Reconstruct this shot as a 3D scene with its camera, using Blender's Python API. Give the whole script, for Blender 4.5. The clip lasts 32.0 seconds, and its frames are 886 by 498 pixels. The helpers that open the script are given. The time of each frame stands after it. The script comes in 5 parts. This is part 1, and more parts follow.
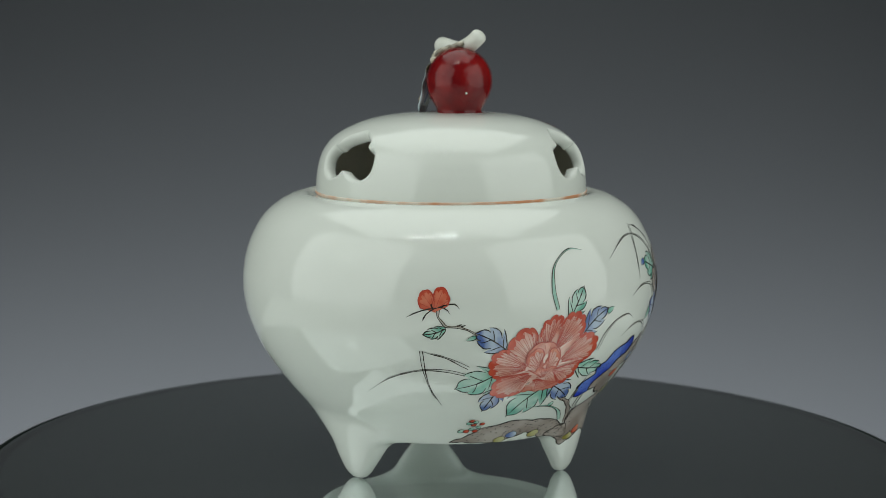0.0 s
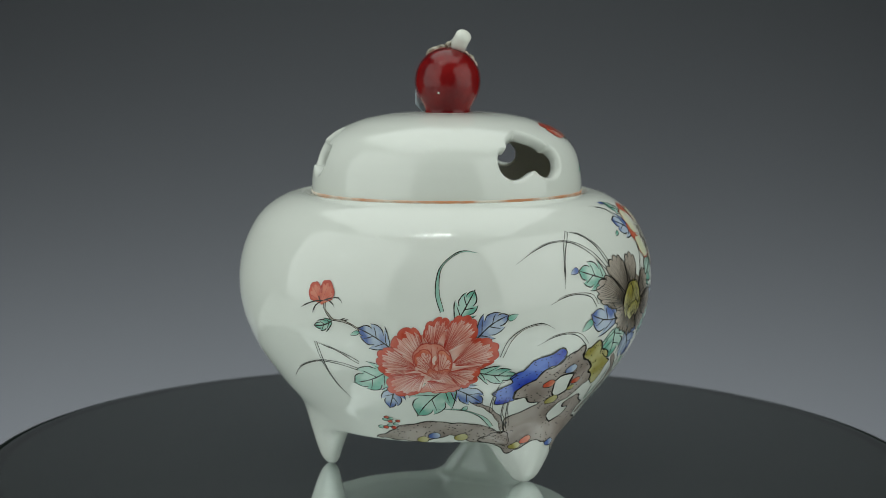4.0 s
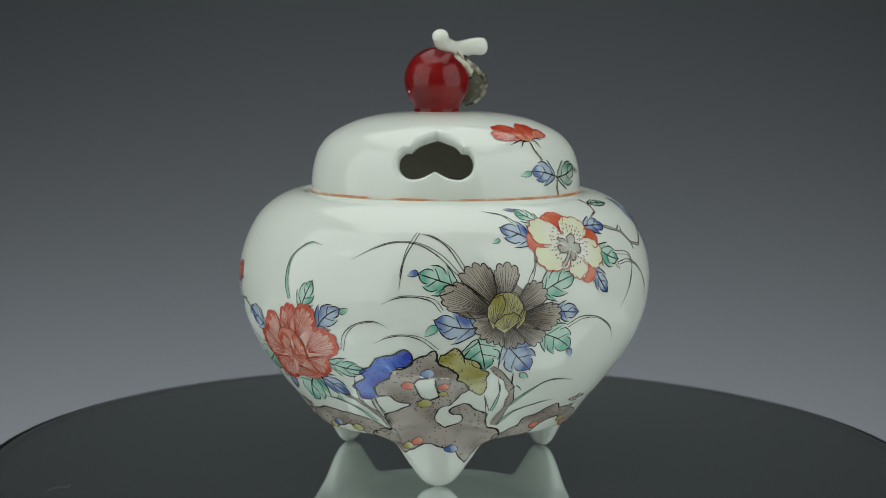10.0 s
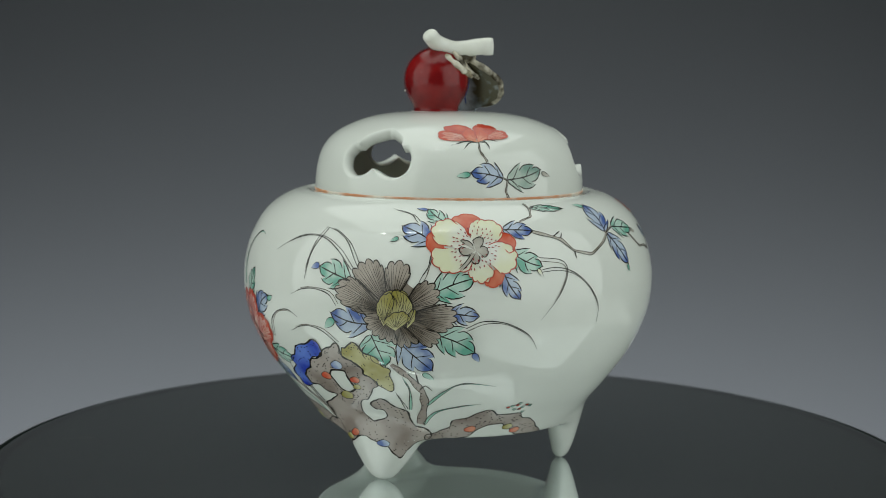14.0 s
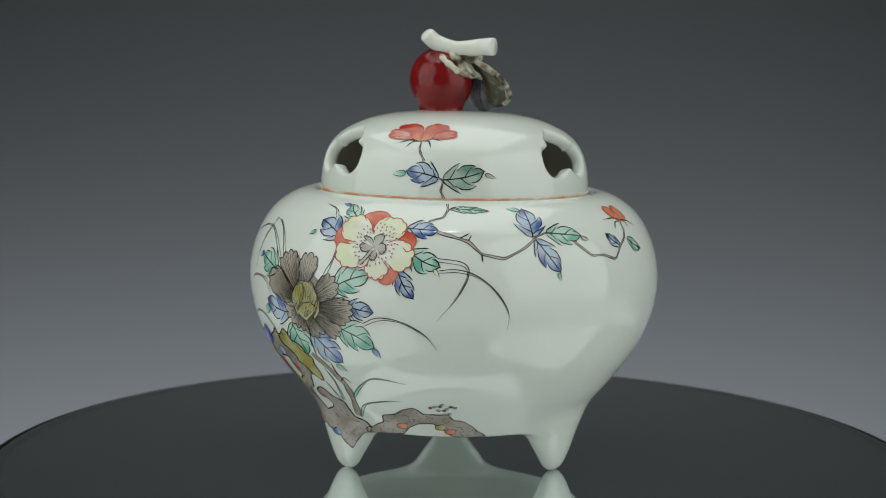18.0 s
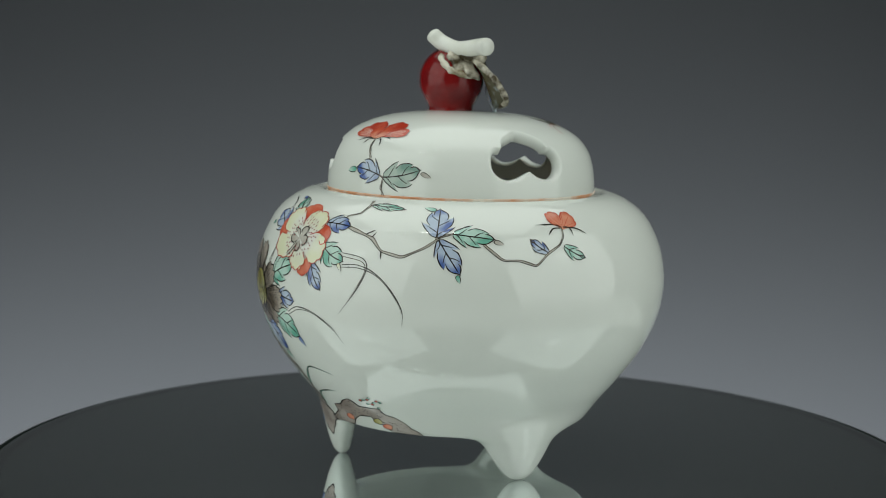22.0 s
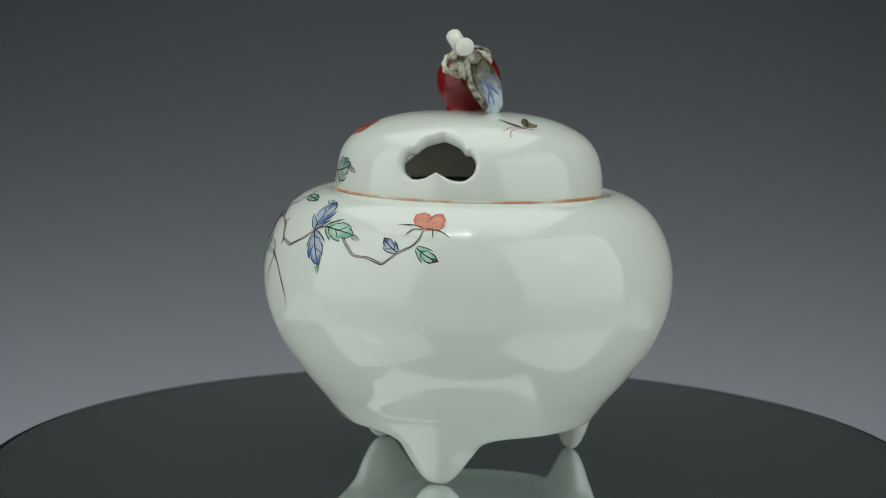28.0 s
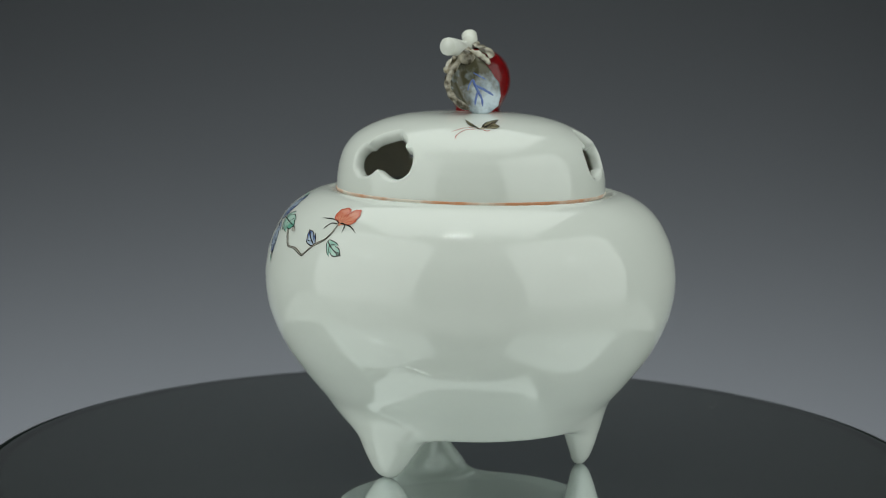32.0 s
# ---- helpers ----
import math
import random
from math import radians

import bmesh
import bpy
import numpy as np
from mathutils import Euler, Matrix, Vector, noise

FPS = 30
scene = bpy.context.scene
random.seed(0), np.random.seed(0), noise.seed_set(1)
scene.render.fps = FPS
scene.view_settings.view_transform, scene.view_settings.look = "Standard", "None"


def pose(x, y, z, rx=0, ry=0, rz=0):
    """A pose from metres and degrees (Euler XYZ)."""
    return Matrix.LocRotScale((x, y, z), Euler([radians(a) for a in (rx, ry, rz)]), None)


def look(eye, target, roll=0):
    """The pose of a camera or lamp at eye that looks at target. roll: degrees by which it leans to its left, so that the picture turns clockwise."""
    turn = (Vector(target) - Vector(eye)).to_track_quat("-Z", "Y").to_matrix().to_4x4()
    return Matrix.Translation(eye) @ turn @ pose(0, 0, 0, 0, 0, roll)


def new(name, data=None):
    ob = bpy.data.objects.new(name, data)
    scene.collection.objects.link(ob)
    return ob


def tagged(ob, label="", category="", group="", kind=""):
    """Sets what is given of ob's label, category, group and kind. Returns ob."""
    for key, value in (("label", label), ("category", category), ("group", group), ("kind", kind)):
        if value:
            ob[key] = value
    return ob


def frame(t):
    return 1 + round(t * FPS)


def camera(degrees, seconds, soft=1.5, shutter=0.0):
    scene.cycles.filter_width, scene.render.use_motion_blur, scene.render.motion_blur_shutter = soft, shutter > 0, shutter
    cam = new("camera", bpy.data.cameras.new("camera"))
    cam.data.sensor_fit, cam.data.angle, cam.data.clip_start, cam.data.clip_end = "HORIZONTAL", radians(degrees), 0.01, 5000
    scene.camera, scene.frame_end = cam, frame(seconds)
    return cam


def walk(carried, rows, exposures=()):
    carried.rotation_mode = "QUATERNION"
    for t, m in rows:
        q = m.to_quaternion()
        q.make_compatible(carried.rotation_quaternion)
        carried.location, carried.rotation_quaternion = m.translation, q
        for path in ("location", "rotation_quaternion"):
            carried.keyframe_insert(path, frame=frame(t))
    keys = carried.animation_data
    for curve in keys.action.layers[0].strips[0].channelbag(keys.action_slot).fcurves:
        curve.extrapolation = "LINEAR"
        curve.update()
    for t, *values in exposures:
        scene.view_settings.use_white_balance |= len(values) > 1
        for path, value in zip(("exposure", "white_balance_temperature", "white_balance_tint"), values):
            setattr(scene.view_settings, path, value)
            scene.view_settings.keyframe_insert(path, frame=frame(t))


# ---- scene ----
# metres; the axis of the turntable is the z axis, its glass top is z = 0
cam = camera(28.67, 32.0, soft=0.6)
cam.data.dof.use_dof, cam.data.dof.focus_distance, cam.data.dof.aperture_fstop = True, 0.405, 27
EYE, TARGET = (0, -0.45455, 0.1147), (-0.00375, -0.00373, 0.05668)
walk(cam, [(0, look(EYE, TARGET, 0.66)), (32, look(EYE, TARGET, 0.66))])

# ---- light ----
MM = 0.001


def area_lamp(name, eye, target, width, height, watts, colour=(1, 1, 1), roll=0):
    data = bpy.data.lights.new(name, "AREA")
    data.shape, data.size, data.size_y, data.energy, data.color = "RECTANGLE", width, height, watts, colour
    ob = new(name, data)
    ob.matrix_world = look(eye, target, roll)
    return ob


world = bpy.data.worlds.new("studio")
world.use_nodes = True
scene.world = world
world.node_tree.nodes["Background"].inputs[0].default_value = (0.80, 0.90, 1.0, 1)
world.node_tree.nodes["Background"].inputs[1].default_value = 0.05
LAMP = (0.93, 1.0, 0.95)  # fluorescent daylight tubes, slightly green
for side in (-1, 1):
    area_lamp("softbox_lamp", (side * 0.400, -0.233, 0.250), (side * 0.303, -0.176, 0.222), 0.60, 0.60, 1.46, LAMP)
    area_lamp("softbox_bulb", (side * 0.336, -0.195, 0.270), (0, 0, 0.06), 0.050, 0.043, 0.011, LAMP)
top = area_lamp("overhead_lamp", (-0.05, 0.13, 0.60), (-0.05, 0.129, 0), 0.66, 0.66, 1.48, LAMP)
top.data.spread = radians(150)
area_lamp("tube_lamp", (-0.17, -0.225, 0.58), (-0.17, -0.2, 0), 0.38, 0.003, 0.34, LAMP, 4)
# unseen lamp, added low behind the disc to brighten the paper upwards
area_lamp("added_backdrop_lamp", (-0.08, 0.60, -0.30), (-0.08, 0.90, -0.28), 1.5, 0.06, 6.7, (0.93, 0.985, 0.99))
scene.view_settings.exposure = -0.08


# ---- materials ----
def rgb(h):
    return tuple(((int(h[i:i + 2], 16) / 255) ** 2.2) for i in (0, 2, 4)) + (1,)


def material(name, colour, rough=0.5, metal=0.0, second=None, scale=60.0, amount=0.5, detail=4.0, rough_var=0.0,
             bump=0.0, bump_scale=400.0, ior=1.5, coat=0.0, contrast=(0.35, 0.65)):
    """A principled surface whose colour wanders between two tones, with fine relief."""
    m = bpy.data.materials.new(name)
    m.use_nodes = True
    nt = m.node_tree
    bs = nt.nodes["Principled BSDF"]
    bs.inputs["Roughness"].default_value, bs.inputs["Metallic"].default_value = rough, metal
    bs.inputs["IOR"].default_value = ior
    bs.inputs["Coat Weight"].default_value, bs.inputs["Coat Roughness"].default_value = coat, 0.04
    tc = nt.nodes.new("ShaderNodeTexCoord")
    no = nt.nodes.new("ShaderNodeTexNoise")
    no.inputs["Scale"].default_value, no.inputs["Detail"].default_value = scale, detail
    nt.links.new(tc.outputs["Object"], no.inputs["Vector"])
    ramp = nt.nodes.new("ShaderNodeValToRGB")
    ramp.color_ramp.elements[0].position, ramp.color_ramp.elements[1].position = contrast
    second = second or tuple(c * 0.8 for c in colour[:3]) + (1,)
    mixed = tuple(a + (b - a) * amount for a, b in zip(colour, second))
    ramp.color_ramp.elements[0].color, ramp.color_ramp.elements[1].color = colour, mixed
    nt.links.new(no.outputs["Fac"], ramp.inputs["Fac"])
    nt.links.new(ramp.outputs["Color"], bs.inputs["Base Color"])
    if rough_var:
        mr = nt.nodes.new("ShaderNodeMapRange")
        mr.inputs["To Min"].default_value, mr.inputs["To Max"].default_value = max(0, rough - rough_var), rough + rough_var
        nt.links.new(no.outputs["Fac"], mr.inputs["Value"])
        nt.links.new(mr.outputs["Result"], bs.inputs["Roughness"])
    if bump:
        n2 = nt.nodes.new("ShaderNodeTexNoise")
        n2.inputs["Scale"].default_value, n2.inputs["Detail"].default_value = bump_scale, 3.0
        nt.links.new(tc.outputs["Object"], n2.inputs["Vector"])
        bp = nt.nodes.new("ShaderNodeBump")
        bp.inputs["Strength"].default_value, bp.inputs["Distance"].default_value = bump, 0.0002
        nt.links.new(n2.outputs["Fac"], bp.inputs["Height"])
        nt.links.new(bp.outputs["Normal"], bs.inputs["Normal"])
    return m


PORCELAIN = material("porcelain", (0.72, 0.745, 0.70, 1), 0.033, second=(0.685, 0.715, 0.665, 1), scale=35, amount=0.6,
                     rough_var=0.012, bump=0.04, bump_scale=130, ior=1.6)
# inside colour; light glowing through the thin wall is put into it
GLOW_TINT = material("biscuit", (0.80, 0.78, 0.67, 1), 0.55, second=(0.74, 0.72, 0.61, 1), scale=60, bump=0.1, bump_scale=500)
UNGLAZED = material("iron_rim", rgb("d08f66"), 0.4, second=rgb("e3d9cc"), scale=110, amount=1.0, contrast=(0.40, 0.62))
RED_GLAZE = material("red_glaze", (0.13, 0.005, 0.007, 1), 0.12, second=(0.23, 0.010, 0.010, 1), scale=130, amount=1.0,
                     rough_var=0.05, bump=0.35, bump_scale=1100, ior=1.42)
WHITE_GLAZE = material("white_glaze", (0.76, 0.77, 0.72, 1), 0.08, second=(0.66, 0.67, 0.58, 1), scale=180, amount=0.7)
COBALT = material("cobalt", (0.07, 0.12, 0.38, 1), 0.12, second=(0.20, 0.29, 0.52, 1), scale=300)
LEAF_GLAZE = material("leaf_glaze", rgb("c3d1da"), 0.10, second=rgb("4f7088"), scale=170, amount=1.0, contrast=(0.44, 0.70))
CALYX_GLAZE = material("calyx_glaze", (0.64, 0.61, 0.51, 1), 0.10, second=(0.24, 0.20, 0.12, 1), scale=300, amount=1.0, contrast=(0.44, 0.62))
BROWN_GLAZE = material("brown_glaze", rgb("cbc4b2"), 0.10, second=rgb("423a29"), scale=260, amount=1.0, contrast=(0.37, 0.57))


def brown_towards_the_stem(m, low, high, left, right, way):
    """Iron-brown glaze brushed on the upper end of the leaf and along its rolled edge, which thins out towards the tip."""
    nt = m.node_tree
    bs = nt.nodes["Principled BSDF"]
    wash = bs.inputs["Base Color"].links[0].from_socket
    tc, sep, dot = nt.nodes.new("ShaderNodeTexCoord"), nt.nodes.new("ShaderNodeSeparateXYZ"), nt.nodes.new("ShaderNodeVectorMath")
    dot.operation, dot.inputs[1].default_value = "DOT_PRODUCT", (math.cos(radians(way)), math.sin(radians(way)), 0)
    nt.links.new(tc.outputs["Object"], sep.inputs[0])
    nt.links.new(tc.outputs["Object"], dot.inputs[0])
    no = nt.nodes.new("ShaderNodeTexNoise")
    no.inputs["Scale"].default_value, no.inputs["Detail"].default_value = 420, 3
    nt.links.new(tc.outputs["Object"], no.inputs["Vector"])
    up, along, most, broken, mix = (nt.nodes.new("ShaderNode" + k) for k in ("MapRange", "MapRange", "Math", "Math", "Mix"))
    nt.links.new(sep.outputs["Z"], up.inputs["Value"])
    nt.links.new(dot.outputs["Value"], along.inputs["Value"])
    up.inputs["From Min"].default_value, up.inputs["From Max"].default_value = low, high
    along.inputs["From Min"].default_value, along.inputs["From Max"].default_value = right, left
    most.operation, broken.operation = "MAXIMUM", "MULTIPLY_ADD"
    nt.links.new(up.outputs["Result"], most.inputs[0])
    nt.links.new(along.outputs["Result"], most.inputs[1])
    nt.links.new(no.outputs["Fac"], broken.inputs[0])
    broken.inputs[1].default_value = 1.7
    broken.use_clamp = True
    shift = nt.nodes.new("ShaderNodeMath")
    shift.operation, shift.inputs[1].default_value = "MULTIPLY_ADD", 1.25
    shift.inputs[2].default_value = -1.05
    nt.links.new(most.outputs[0], shift.inputs[0])
    nt.links.new(shift.outputs[0], broken.inputs[2])
    mix.data_type = "RGBA"
    nt.links.new(broken.outputs[0], mix.inputs[0])
    nt.links.new(wash, mix.inputs[6])
    mix.inputs[7].default_value = rgb("4f4c3b")
    nt.links.new(mix.outputs[2], bs.inputs["Base Color"])


brown_towards_the_stem(LEAF_GLAZE, 0.0945, 0.1038, -0.0025, 0.0030, 228)
MIRROR = material("smoked_mirror", (0.93, 0.985, 0.985, 1), 0.012, 0.975, second=(0.91, 0.965, 0.965, 1), scale=8)
GLASS_EDGE = material("glass_edge", (0.006, 0.010, 0.008, 1), 0.35, scale=30, ior=1.2)
# darker mirror tone that paints in the dimmer reflection near the border
DIM_REFLECTION = material("mirror_dim_ring", (0.78, 0.78, 0.80, 1), 0.08, 0.97, scale=20)
DARK_METAL = material("dark_metal", (0.03, 0.032, 0.033, 1), 0.25, 0.8, scale=40)
PAPER = material("grey_paper", (0.086, 0.0905, 0.100, 1), 0.9, second=(0.081, 0.0855, 0.0945, 1), scale=3, bump=0.1, bump_scale=500)
DUST = material("dust", (0.26, 0.255, 0.24, 1), 0.8, second=(0.16, 0.155, 0.15, 1), scale=300)
LINT = material("lint", (0.16, 0.16, 0.15, 1), 0.9, scale=300)
# white chosen to throw light up at the lower bowl
BOUNCE_WHITE = material("laminate", (0.78, 0.79, 0.77, 1), 0.55, second=(0.72, 0.73, 0.71, 1), scale=30, bump=0.05, bump_scale=700)
# whitened so that the closed room returns more ambient light
BOUNCE_PLASTER = material("plaster", (0.80, 0.80, 0.78, 1), 0.9, second=(0.75, 0.75, 0.73, 1), scale=2)


# ---- building ----
def mesh_from(name, verts, faces, normals=None):
    me = bpy.data.meshes.new(name)
    me.from_pydata([tuple(map(float, v)) for v in verts], [], [tuple(map(int, f)) for f in faces])
    me.update()
    me.polygons.foreach_set("use_smooth", [True] * len(me.polygons))
    if normals is not None:
        me.normals_split_custom_set_from_vertices([tuple(map(float, n)) for n in normals])
    return me


def part(name, shape, mat, parent=None, label="", at=(0, 0, 0), smooth=True):
    """Links a bmesh or mesh as one object under its thing or part."""
    if isinstance(shape, bmesh.types.BMesh):
        me = bpy.data.meshes.new(name)
        bmesh.ops.recalc_face_normals(shape, faces=shape.faces)
        shape.to_mesh(me)
        shape.free()
        me.polygons.foreach_set("use_smooth", [smooth] * len(me.polygons))
    else:
        me = shape
    me.materials.append(mat)
    ob = new(name, me)
    ob.parent, ob.location = parent, at
    return tagged(ob, label)


def smooth_curve(points, n):
    """n points along a Catmull-Rom curve through the given ones."""
    p = np.array(points, float)
    p = np.vstack([2 * p[0] - p[1], p, 2 * p[-1] - p[-2]])
    u = np.linspace(0, len(p) - 3, n)
    i = np.minimum(u.astype(int), len(p) - 4)
    f = (u - i)[:, None]
    a, b, c, d = p[i], p[i + 1], p[i + 2], p[i + 3]
    return 0.5 * (2 * b + (c - a) * f + (2 * a - 5 * b + 4 * c - d) * f ** 2 + (3 * b - a - 3 * c + d) * f ** 3)


def lathe(profile, steps=96, closed=False):
    """A turned form: rings of (radius, height), in metres."""
    bm = bmesh.new()
    rings = []
    for r, z in profile:
        rings.append([bm.verts.new((r * math.cos(2 * math.pi * k / steps), r * math.sin(2 * math.pi * k / steps), z)) for k in range(steps)])
    pairs = list(zip(rings, rings[1:])) + ([(rings[-1], rings[0])] if closed else [])
    for a, b in pairs:
        for k in range(steps):
            bm.faces.new((a[k], a[(k + 1) % steps], b[(k + 1) % steps], b[k]))
    if not closed:
        bm.faces.new(rings[0])
        bm.faces.new(rings[-1])
    return bm


def tube(points, radii, sides=16):
    """A round bar along a curve, its ends rounded."""
    bm = bmesh.new()
    pts = [Vector(p) for p in points]
    rings = []
    side = Vector((0.3, 0.2, 1)).normalized()
    for i, (p, r) in enumerate(zip(pts, radii)):
        d = (pts[min(i + 1, len(pts) - 1)] - pts[max(i - 1, 0)]).normalized()
        a = d.cross(side).normalized()
        b = d.cross(a)
        rings.append([bm.verts.new(p + float(r) * (math.cos(2 * math.pi * k / sides) * a + math.sin(2 * math.pi * k / sides) * b)) for k in range(sides)])
    for a, b in zip(rings, rings[1:]):
        for k in range(sides):
            bm.faces.new((a[k], a[(k + 1) % sides], b[(k + 1) % sides], b[k]))
    bm.faces.new(rings[0])
    bm.faces.new(rings[-1])
    return bm


# ---- the studio ----
def backdrop():
    """Grey paper that hangs behind the turntable and curves out at its foot."""
    bm = bmesh.new()
    line = [(0.62, -0.795), (0.80, -0.78), (0.88, -0.70), (0.90, -0.60), (0.90, 1.9)]
    for y, z in line:
        bm.verts.new((-1.5, y, z)), bm.verts.new((1.5, y, z))
    bm.verts.ensure_lookup_table()
    v = bm.verts
    for k in range(len(line) - 1):
        bm.faces.new((v[2 * k], v[2 * k + 1], v[2 * k + 3], v[2 * k + 2]))
    ob = part("backdrop", bm, PAPER)
    ob.modifiers.new("thickness", "SOLIDIFY").thickness = 0.0008
    return tagged(ob, "smooth grey paper backdrop hanging behind the turntable", "backdrop", kind="structure")


backdrop()


def box(x0, y0, z0, x1, y1, z1):
    bm = bmesh.new()
    bmesh.ops.create_cube(bm, size=1)
    for v in bm.verts:
        v.co = Vector(((x0 + x1) / 2 + v.co.x * (x1 - x0), (y0 + y1) / 2 + v.co.y * (y1 - y0), (z0 + z1) / 2 + v.co.z * (z1 - z0)))
    return bm


# unseen room, added round the set; its white faces bounce light back
for name, b in (("wall_north", (-1.9, 1.6, -0.8, 1.9, 1.7, 2.2)), ("wall_south", (-1.9, -2.0, -0.8, 1.9, -1.9, 2.2)),
                ("wall_west", (-2.0, -2.0, -0.8, -1.9, 1.7, 2.2)), ("wall_east", (1.9, -2.0, -0.8, 2.0, 1.7, 2.2)),
                ("ceiling", (-2.0, -2.0, 2.2, 2.0, 1.7, 2.3)), ("floor", (-2.0, -2.0, -0.9, 2.0, 1.7, -0.8))):
    tagged(part(name, box(*b), BOUNCE_PLASTER, smooth=False), "unseen light-bouncing white studio " + name.split("_")[0], name.split("_")[0], kind="structure")
# unseen table, added as a reflector below the bowl
table = tagged(new("table"), "unseen white table under the turntable, added to bounce light up", "table")
part("tabletop", box(-0.50, -0.80, -0.0596, 0.50, 0.115, -0.0296), BOUNCE_WHITE, table, smooth=False)
for x in (-0.46, 0.46):
    for y in (-0.76, 0.075):
        part("leg", box(x - 0.02, y - 0.02, -0.8, x + 0.02, y + 0.02, -0.0597), DARK_METAL, table, "dark square metal leg", smooth=False)

# ---- the turntable ----
DISC = 125 * MM
turntable = tagged(new("turntable"), "round display turntable with a smoked mirror top", "turntable")
part("mirror_top", lathe([(DISC - 6.6 * MM, -0.9 * MM), (DISC - 6.6 * MM, 0), (0.001, 0)], 240), MIRROR, turntable, "smoked mirror face", smooth=False)
# flat ring whose colour holds the darker band of reflection
part("mirror_dim_ring", lathe([(DISC - 6.58 * MM, -0.9 * MM), (DISC - 6.58 * MM, -0.03 * MM), (DISC - 3.7 * MM, -0.03 * MM), (DISC - 3.7 * MM, -0.9 * MM)], 240, True),
     DIM_REFLECTION, turntable, "ring of the mirror tinted for its dimmer reflection", smooth=False)
part("mirror_bevel", lathe([(DISC - 3.68 * MM, -0.9 * MM), (DISC - 3.68 * MM, -0.05 * MM), (DISC - 2.4 * MM, -0.14 * MM), (DISC - 2.4 * MM, -0.9 * MM)], 240, True),
     MIRROR, turntable, "narrow bevelled border of the mirror", smooth=False)
part("glass_edge", lathe([(DISC - 2.38 * MM, -4.2 * MM), (DISC - 0.3 * MM, -3.9 * MM), (DISC, -3.2 * MM), (DISC, -1.0 * MM), (DISC - 0.3 * MM, -0.5 * MM), (DISC - 0.9 * MM, -0.3 * MM),
     (DISC - 2.38 * MM, -0.16 * MM)], 240, True), GLASS_EDGE, turntable, "dark green polished glass edge")
part("turntable_base", lathe([(0.112, -29.5 * MM), (0.116, -28 * MM), (0.116, -8 * MM), (0.113, -4.3 * MM), (0.05, -4.3 * MM)], 120), DARK_METAL, turntable,
     "dark round motor housing")


def dust():
    """Fine dust and one thread of lint on the glass."""
    rng = random.Random(11)
    bm = bmesh.new()
    spots = [(0.0207, 0.0288, 0.14), (0.0163, 0.0342, 0.12), (0.0729, 0.0109, 0.13), (-0.0647, -0.0517, 0.15), (-0.0705, -0.0320, 0.13), (-0.0395, -0.0142, 0.13), (-0.0709, 0.0695, 0.14), (-0.0607, 0.0878, 0.12), (0.0582, 0.0772, 0.12), (-0.0129, 0.0061, 0.08), (-0.0320, 0.0026, 0.08), (0.1000, -0.0288, 0.10)]
    for k in range(90):
        r, a = 0.121 * rng.random() ** 0.5, rng.uniform(0, 2 * math.pi)
        spots.append((r * math.cos(a), r * math.sin(a), rng.uniform(0.035, 0.09)))
    for x, y, size in spots:
        m = Matrix.Translation((x, y, size * 0.3 * MM)) @ Matrix.Rotation(rng.uniform(0, 3), 4, "Z") @ Matrix.Diagonal((size * MM * rng.uniform(0.8, 1.6), size * MM, size * 0.5 * MM, 1))
        bmesh.ops.create_icosphere(bm, subdivisions=1, radius=1, matrix=m)
    return bm


part("lint_thread", tube(smooth_curve([(0.0035, -0.1078, 0.0001), (0.0014, -0.1072, 0.0001), (0.0013, -0.1059, 0.0001), (0.0001, -0.1045, 0.0001), (0.0003, -0.1035, 0.0001), (0.0017, -0.1026, 0.0001), (0.0003, -0.1020, 0.0001), (-0.0020, -0.1020, 0.0001)], 30), [0.025 * MM] * 30, 6), LINT, turntable, "pale thread of lint on the mirror")
tagged(part("dust", dust(), DUST, turntable, "pale specks of dust on the mirror"), kind="stuff")

# ---- the incense burner ----
CENTRE = (-2.12 * MM, -2.79 * MM)  # where it stands on the glass, off the axis
burner = tagged(new("incense_burner"), "white porcelain tripod incense burner painted with peonies and rocks, lidded", "incense burner")
BODY = [(0, 12.7), (28, 12.7), (32.6, 12.3), (33.8, 12.4), (34.8, 13.3), (38.3, 18), (41.7, 22), (44.8, 26), (47.7, 30), (50.0, 34), (51.8, 38),
        (53.1, 42), (53.8, 46), (54.0, 49), (53.9, 52), (53.25, 56), (52.0, 60), (50.0, 64), (48.6, 66), (46.7, 68), (43.9, 70), (41.0, 71.4), (38.2, 72.1)]
RIM = [(36.9, 72.1), (36.0, 71.5), (33.0, 71.4), (30.5, 71.3), (29.6, 70.6)]
HOLLOW = [(29.6, 69), (36, 66.5), (42, 64), (46, 60), (48.5, 54), (49, 48), (47.5, 40), (44, 32), (39, 25), (34, 19.5), (28, 18), (0, 17.4)]
FEET = (-22.0, 98.5, 218.5)  # degrees
LEAN, LEAN_WAY = radians(0.75), radians(188)  # it was fired slightly crooked: how far and where to it leans


def leaning(height):
    """The lean of the pot, turned about a point on its axis, in mm of height."""
    axis = Vector((-math.sin(LEAN_WAY), math.cos(LEAN_WAY), 0))
    at = Vector((CENTRE[0], CENTRE[1], 0))
    return Matrix.Translation(at + Vector((0, 0, height * MM))) @ Matrix.Rotation(LEAN, 4, axis) @ Matrix.Translation((0, 0, -height * MM))


def lean_rise(angle, r):
    """How far the level of the glass rises, in mm, in the leaning pot's own measure."""
    return LEAN * r * np.cos(np.radians(angle) - LEAN_WAY)


GRID = 0.25


